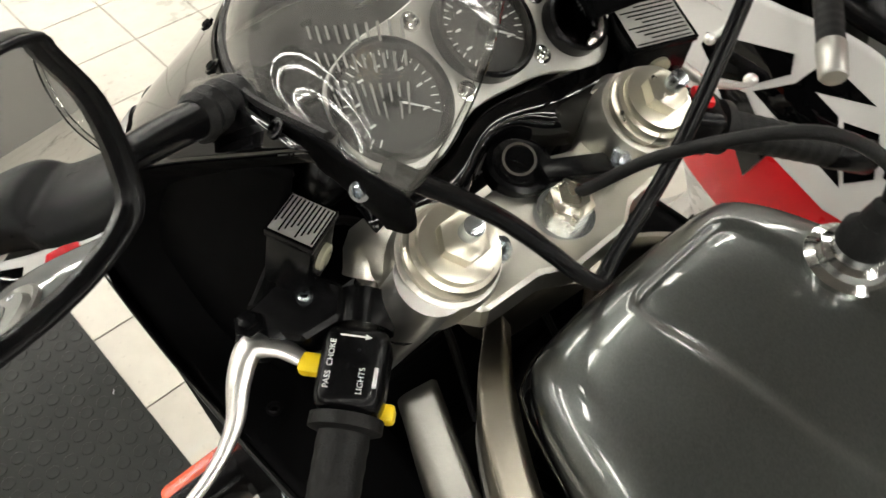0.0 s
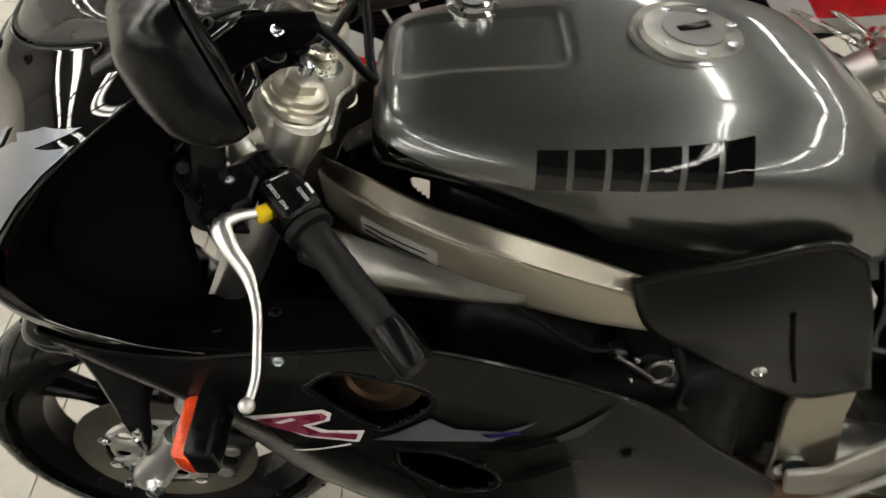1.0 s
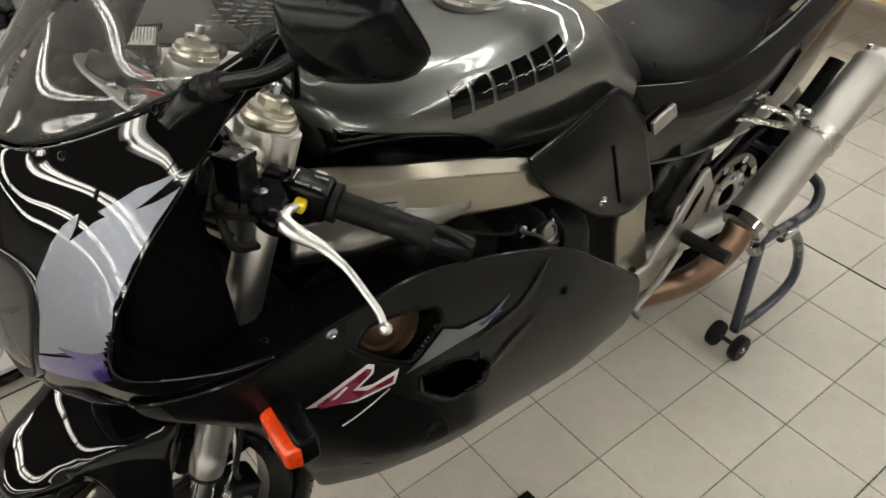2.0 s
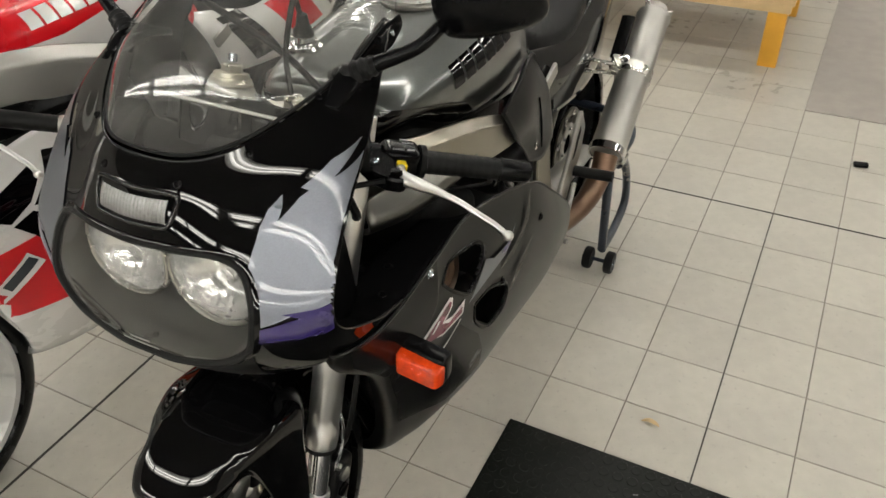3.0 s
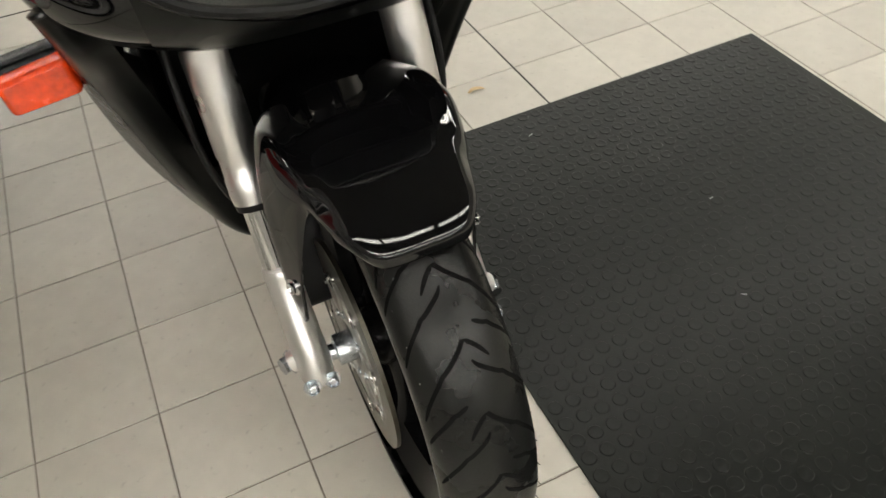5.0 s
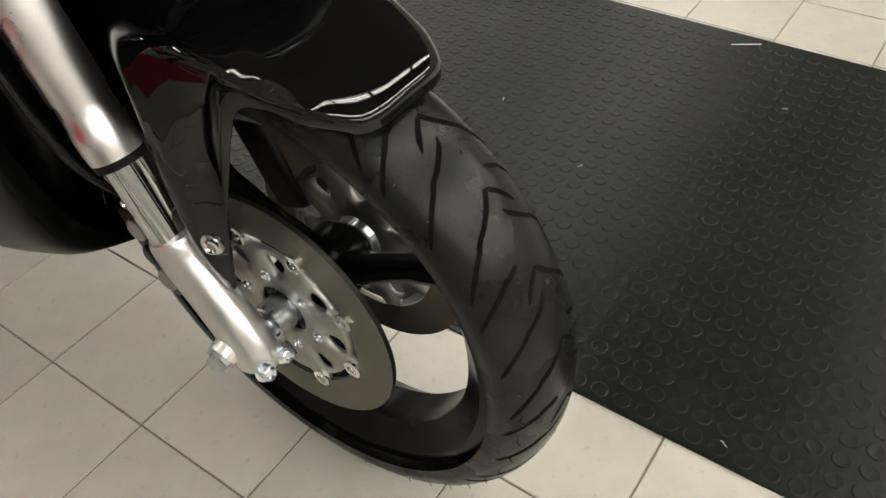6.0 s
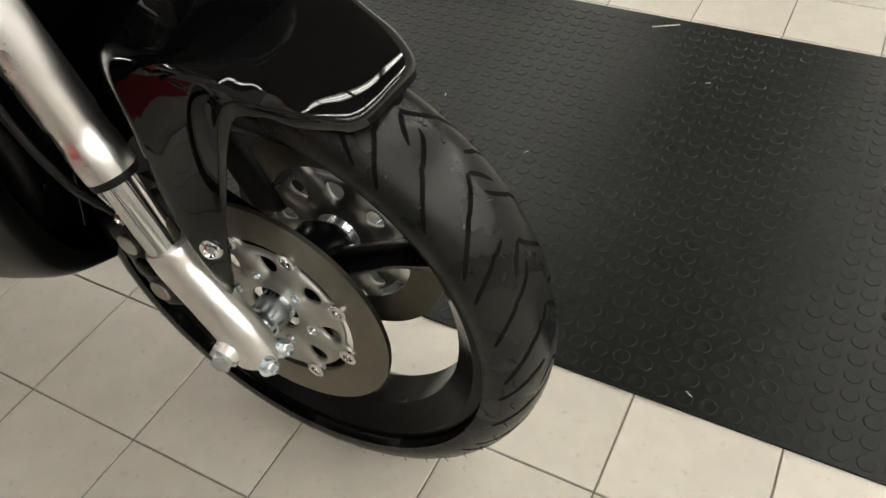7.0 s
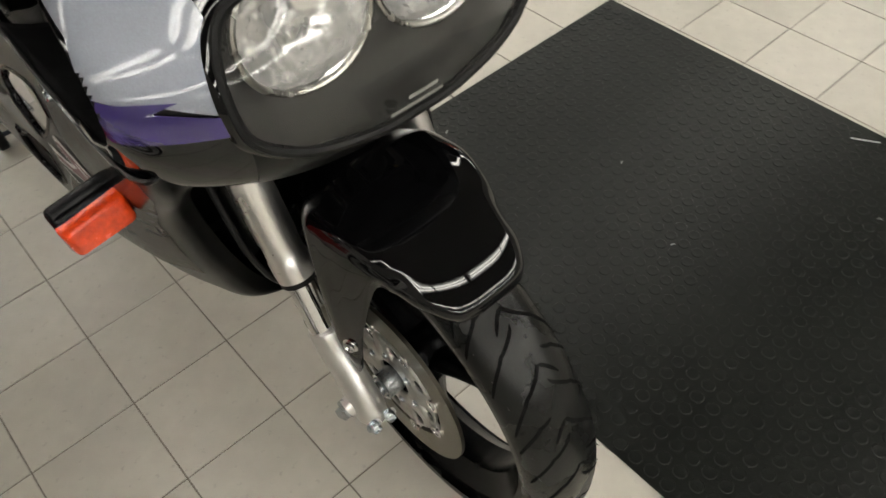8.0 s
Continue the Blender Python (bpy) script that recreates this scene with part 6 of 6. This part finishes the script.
TILE = tile_material()
GROUT = mat("grey_grout", (0.20, 0.175, 0.145), 0.9, 0, 0.25, 40)
GROUTD = mat("dark_joint", (0.05, 0.045, 0.04), 0.9, 0, 0.25, 40)
MAT = mat("black_rubber_matting", (0.0065, 0.0075, 0.0062), 0.33, 0, 0.4, 14, bump=0.3, bscale=160, spec=0.19, rvary=0.04)
WALLM = mat("wall_paint", (0.26, 0.25, 0.235), 0.8, 0, 0.04, 3, bump=0.05, bscale=60)
CEILM = mat("grey_ceiling", (0.11, 0.107, 0.104), 0.85, 0, 0.06, 3)
BATTEN = mat("white_batten", (0.7, 0.7, 0.68), 0.5)
CONC = mat("grey_concrete", (0.33, 0.30, 0.27), 0.7, 0, 0.18, 14, bump=0.1, bscale=60)
WOOD = mat("pale_pine", (0.62, 0.45, 0.24), 0.5, 0, 0.15, 18, bump=0.1, bscale=80)
ORANGEWOOD = mat("orange_painted_wood", (0.66, 0.33, 0.03), 0.45, 0, 0.1, 18)
TUBE = glow("fluorescent_tube", (1.0, 0.97, 0.90), 46.0)

P = 0.2
floor = thing("floor", "cream square floor tiles with dark joints", "floor", (0, 0, 0), kind="structure")
bm = block((0.5, -3.0, -0.0125), (13.4, 18.4, 0.02), 0)
part("grout_bed", bm, GROUT, floor, smooth=False)


def tile_mesh():
    bm = bmesh.new()
    bmesh.ops.create_cube(bm, size=1)
    bmesh.ops.scale(bm, vec=(P - 0.003, P - 0.003, 0.010), verts=bm.verts)
    bmesh.ops.bevel(bm, geom=[e for e in bm.edges if all(v.co.z > 0 for v in e.verts)], offset=0.0008, segments=1, affect="EDGES")
    bmesh.ops.translate(bm, vec=(0, 0, -0.005), verts=bm.verts)
    me = bpy.data.meshes.new("tile")
    bm.to_mesh(me)
    bm.free()
    me.materials.append(TILE)
    return me


tile = tile_mesh()
near, rest = [], []
for i in range(-30, 35):
    for j in range(-60, 30):
        x, y = (i + 0.5) * P, (j + 0.5) * P
        if y > 1.8 and x > 0.2:
            continue
        if -1.5 < x < 1.3 and -1.7 < y < 1.8:
            near.append((x, y))
        else:
            rest.append((x, y))
near.sort(key=lambda q: (q[0] + 0.45) ** 2 + (q[1] + 0.5) ** 2)
rest += near[300:]
for k, (x, y) in enumerate(near[:300]):
    ob = new("tile", tile)
    ob.parent = floor
    ob.matrix_basis = pose(x, y, 0, 0.12 * math.sin(k * 2.4), 0.12 * math.cos(k * 1.7), 90 * (k % 4))
bm = bmesh.new()
for x, y in rest:
    v = [bm.verts.new((x + a * 0.0978, y + b * 0.0978, 0)) for a, b in ((-1, -1), (1, -1), (1, 1), (-1, 1))]
    w = [bm.verts.new((x + a * 0.0985, y + b * 0.0985, -0.003)) for a, b in ((-1, -1), (1, -1), (1, 1), (-1, 1))]
    bm.faces.new(v)
    for k in range(4):
        bm.faces.new((w[k], w[(k + 1) % 4], v[(k + 1) % 4], v[k]))
tagged(part("outer_tiles", bm, TILE, floor, "cream floor tiles", smooth=False), kind="stuff")
# two wide dark expansion joints
for nm, c0, size in (("expansion_joint", (-1.2, 0.9, -0.0005), (0.007, 9, 0.003)), ("expansion_joint", (0.9, 1.0, -0.0005), (9, 0.006, 0.003)), ("expansion_joint", (0.2, -0.2, -0.0005), (0.0035, 2.4, 0.003))):
    part(nm, block(c0, size, 0), GROUTD, floor, smooth=False)

slab = thing("concrete_floor", "worn grey concrete floor strip", "floor", (0, 0, 0), kind="structure")
part("slab", block((2.2, 3.8, 0.0), (4.0, 4.0, 0.006), 0.001), CONC, slab, smooth=False)

# rubber mat with raised round studs
rubber_mat = thing("rubber_mat", "black rubber mat with round raised studs", "floor mat", (0, 0, 0))
mx0, mx1, my0, my1 = -0.236, 0.785, -2.5, -0.178
part("mat_sheet", block(((mx0 + mx1) / 2, (my0 + my1) / 2, 0.0022), (mx1 - mx0, my1 - my0, 0.004), 0.001), MAT, rubber_mat, smooth=False)
bm = bmesh.new()
pitch = 0.0333
nx, ny = int((mx1 - mx0) / pitch), int((my1 - my0) / pitch)
for i in range(nx):
    for j in range(ny):
        x, y = mx0 + pitch * (i + 0.6), my1 - pitch * (j + 0.6)
        rings = []
        for r, z in ((0.0128, 0.0042), (0.0120, 0.0052), (0.0112, 0.0054), (0.0100, 0.0052)):
            rings.append([bm.verts.new((x + r * math.cos(a), y + r * math.sin(a), z)) for a in (2 * math.pi * k / 14 for k in range(14))])
        for r0, r1 in zip(rings, rings[1:]):
            for k in range(14):
                bm.faces.new((r0[k], r0[(k + 1) % 14], r1[(k + 1) % 14], r1[k]))
        bm.faces.new(rings[-1])
tagged(part("mat_studs", bm, MAT, rubber_mat, "round rubber studs", sharp=60), kind="stuff")

# unseen walls and ceiling, added with greys that hold down reflected light
H = 2.9
for nm, c0, size in (("wall_north", (0.5, 6.1, H / 2), (13.4, 0.2, H)), ("wall_south", (0.5, -12.1, H / 2), (13.4, 0.2, H)), ("wall_east", (7.1, -3.0, H / 2), (0.2, 18.0, H)), ("wall_west", (-6.1, -3.0, H / 2), (0.2, 18.0, H))):
    w = part(nm, block(c0, size, 0), WALLM, None, smooth=False)
    tagged(w, "unseen plain grey wall closing the room", "wall", kind="structure")
ce = part("ceiling", block((0.5, -3.0, H + 0.05), (13.4, 18.4, 0.1), 0), CEILM, None, smooth=False)
tagged(ce, "plain dark grey ceiling", "ceiling", kind="structure")


def ceiling_light(x, y):
    l = thing("ceiling_light", "white fluorescent batten lamp on the ceiling", "ceiling light", (x, y, H), "ceiling lights in rows")
    part("batten", block((0, 0, -0.02), (0.20, 1.50, 0.038), 0.006), BATTEN, l)
    for sd in (-1, 1):
        part("reflector_wing", block((sd * 0.12, 0, -0.05), (0.06, 1.50, 0.004), 0.001, (0, sd * 40, 0)), BATTEN, l)
    for dx in (-0.045, 0.045):
        part("fluorescent_tube", turned([(-0.72, 0.008), (-0.72, 0.019), (0.72, 0.019), (0.72, 0.008)], (dx, 0, -0.075), (0, 1, 0), 14), TUBE, l, "glowing fluorescent tube")
        for dy in (-0.72, 0.72):
            part("end_cap", block((dx, dy, -0.07), (0.03, 0.02, 0.05), 0.004), BATTEN, l)
    return l


first = ceiling_light(-5.2, -9.9)
first.rotation_euler = (0, 0, radians(90))
for x in (-5.2, -3.6, -2.0, -0.4, 1.2, 2.8, 4.4, 6.0):
    for y in (-9.9, -9.55, -7.1, -6.75, -4.3, -3.95, -2.1, 0.7, 2.9, 5.1):
        if (x, y) != (-5.2, -9.9):
            copy_thing(first, pose(x, y, H, 0, 0, 90))

# pine work bench with orange legs
bench = thing("work_bench", "low pale pine bench with orange legs", "bench", (-0.0, 2.2, 0))
part("bench_top", block((-1.1, 0.35, 0.295), (2.3, 0.80, 0.03), 0.004), WOOD, bench)
part("bench_rail", block((-1.1, -0.025, 0.272), (2.28, 0.03, 0.055), 0.003), WOOD, bench)
for x in (-2.1, -0.01):
    for y in (-0.01, 0.65):
        part("leg", block((x, y, 0.14), (0.08, 0.055, 0.28), 0.004), ORANGEWOOD, bench)

# small litter on the floor
lump = block((0, 0, 0.008), (0.05, 0.028, 0.014), 0.005, (0, 0, 12))
peb = part("plastic_clip", lump, SATIN, None, "small dark plastic piece on the floor")
peb.location = (0.43, 1.43, 0)
tagged(peb, "small dark plastic clip lying on the tiles", "litter")

# a dry leaf, a thin white stick and bits of lint
leaf = part("dry_leaf", tube([(-0.022, 0, 0.002), (-0.006, 0.004, 0.007), (0.012, 0.002, 0.005), (0.022, -0.003, 0.002)], [0.002, 0.007, 0.006, 0.001], 12, 8, 0.35), WOOD, None)
leaf.location = (0.075, -0.045, 0)
tagged(leaf, "small brown dry leaf lying on the tiles", "litter")
stick = part("white_stick", tube([(-0.03, -0.008, 0), (0.03, 0.008, 0)], 0.0012, 4, 6), KNOBW, None)
stick.location = (0.743, -0.958, 0.0066)
stick.rotation_euler = (0, 0, radians(-75))
tagged(stick, "thin white stick lying on the black mat", "litter")
for lx, ly, r in ((0.099, -0.265, 20), (-0.12, -0.441, 110), (-0.208, -1.269, 60), (0.31, -0.62, 200), (0.55, -1.1, 300), (0.20, -0.85, 150)):
    lint = part("lint", tube([(-0.004, 0, 0), (0, 0.0015, 0.001), (0.004, -0.0005, 0), (0.006, 0.002, 0.001)], 0.0006, 8, 5), KNOBW, None)
    lint.location = (lx, ly, 0.0064)
    lint.rotation_euler = (0, 0, radians(r))
    tagged(lint, "tiny white thread of lint on the mat", "litter", "lint on the mat")
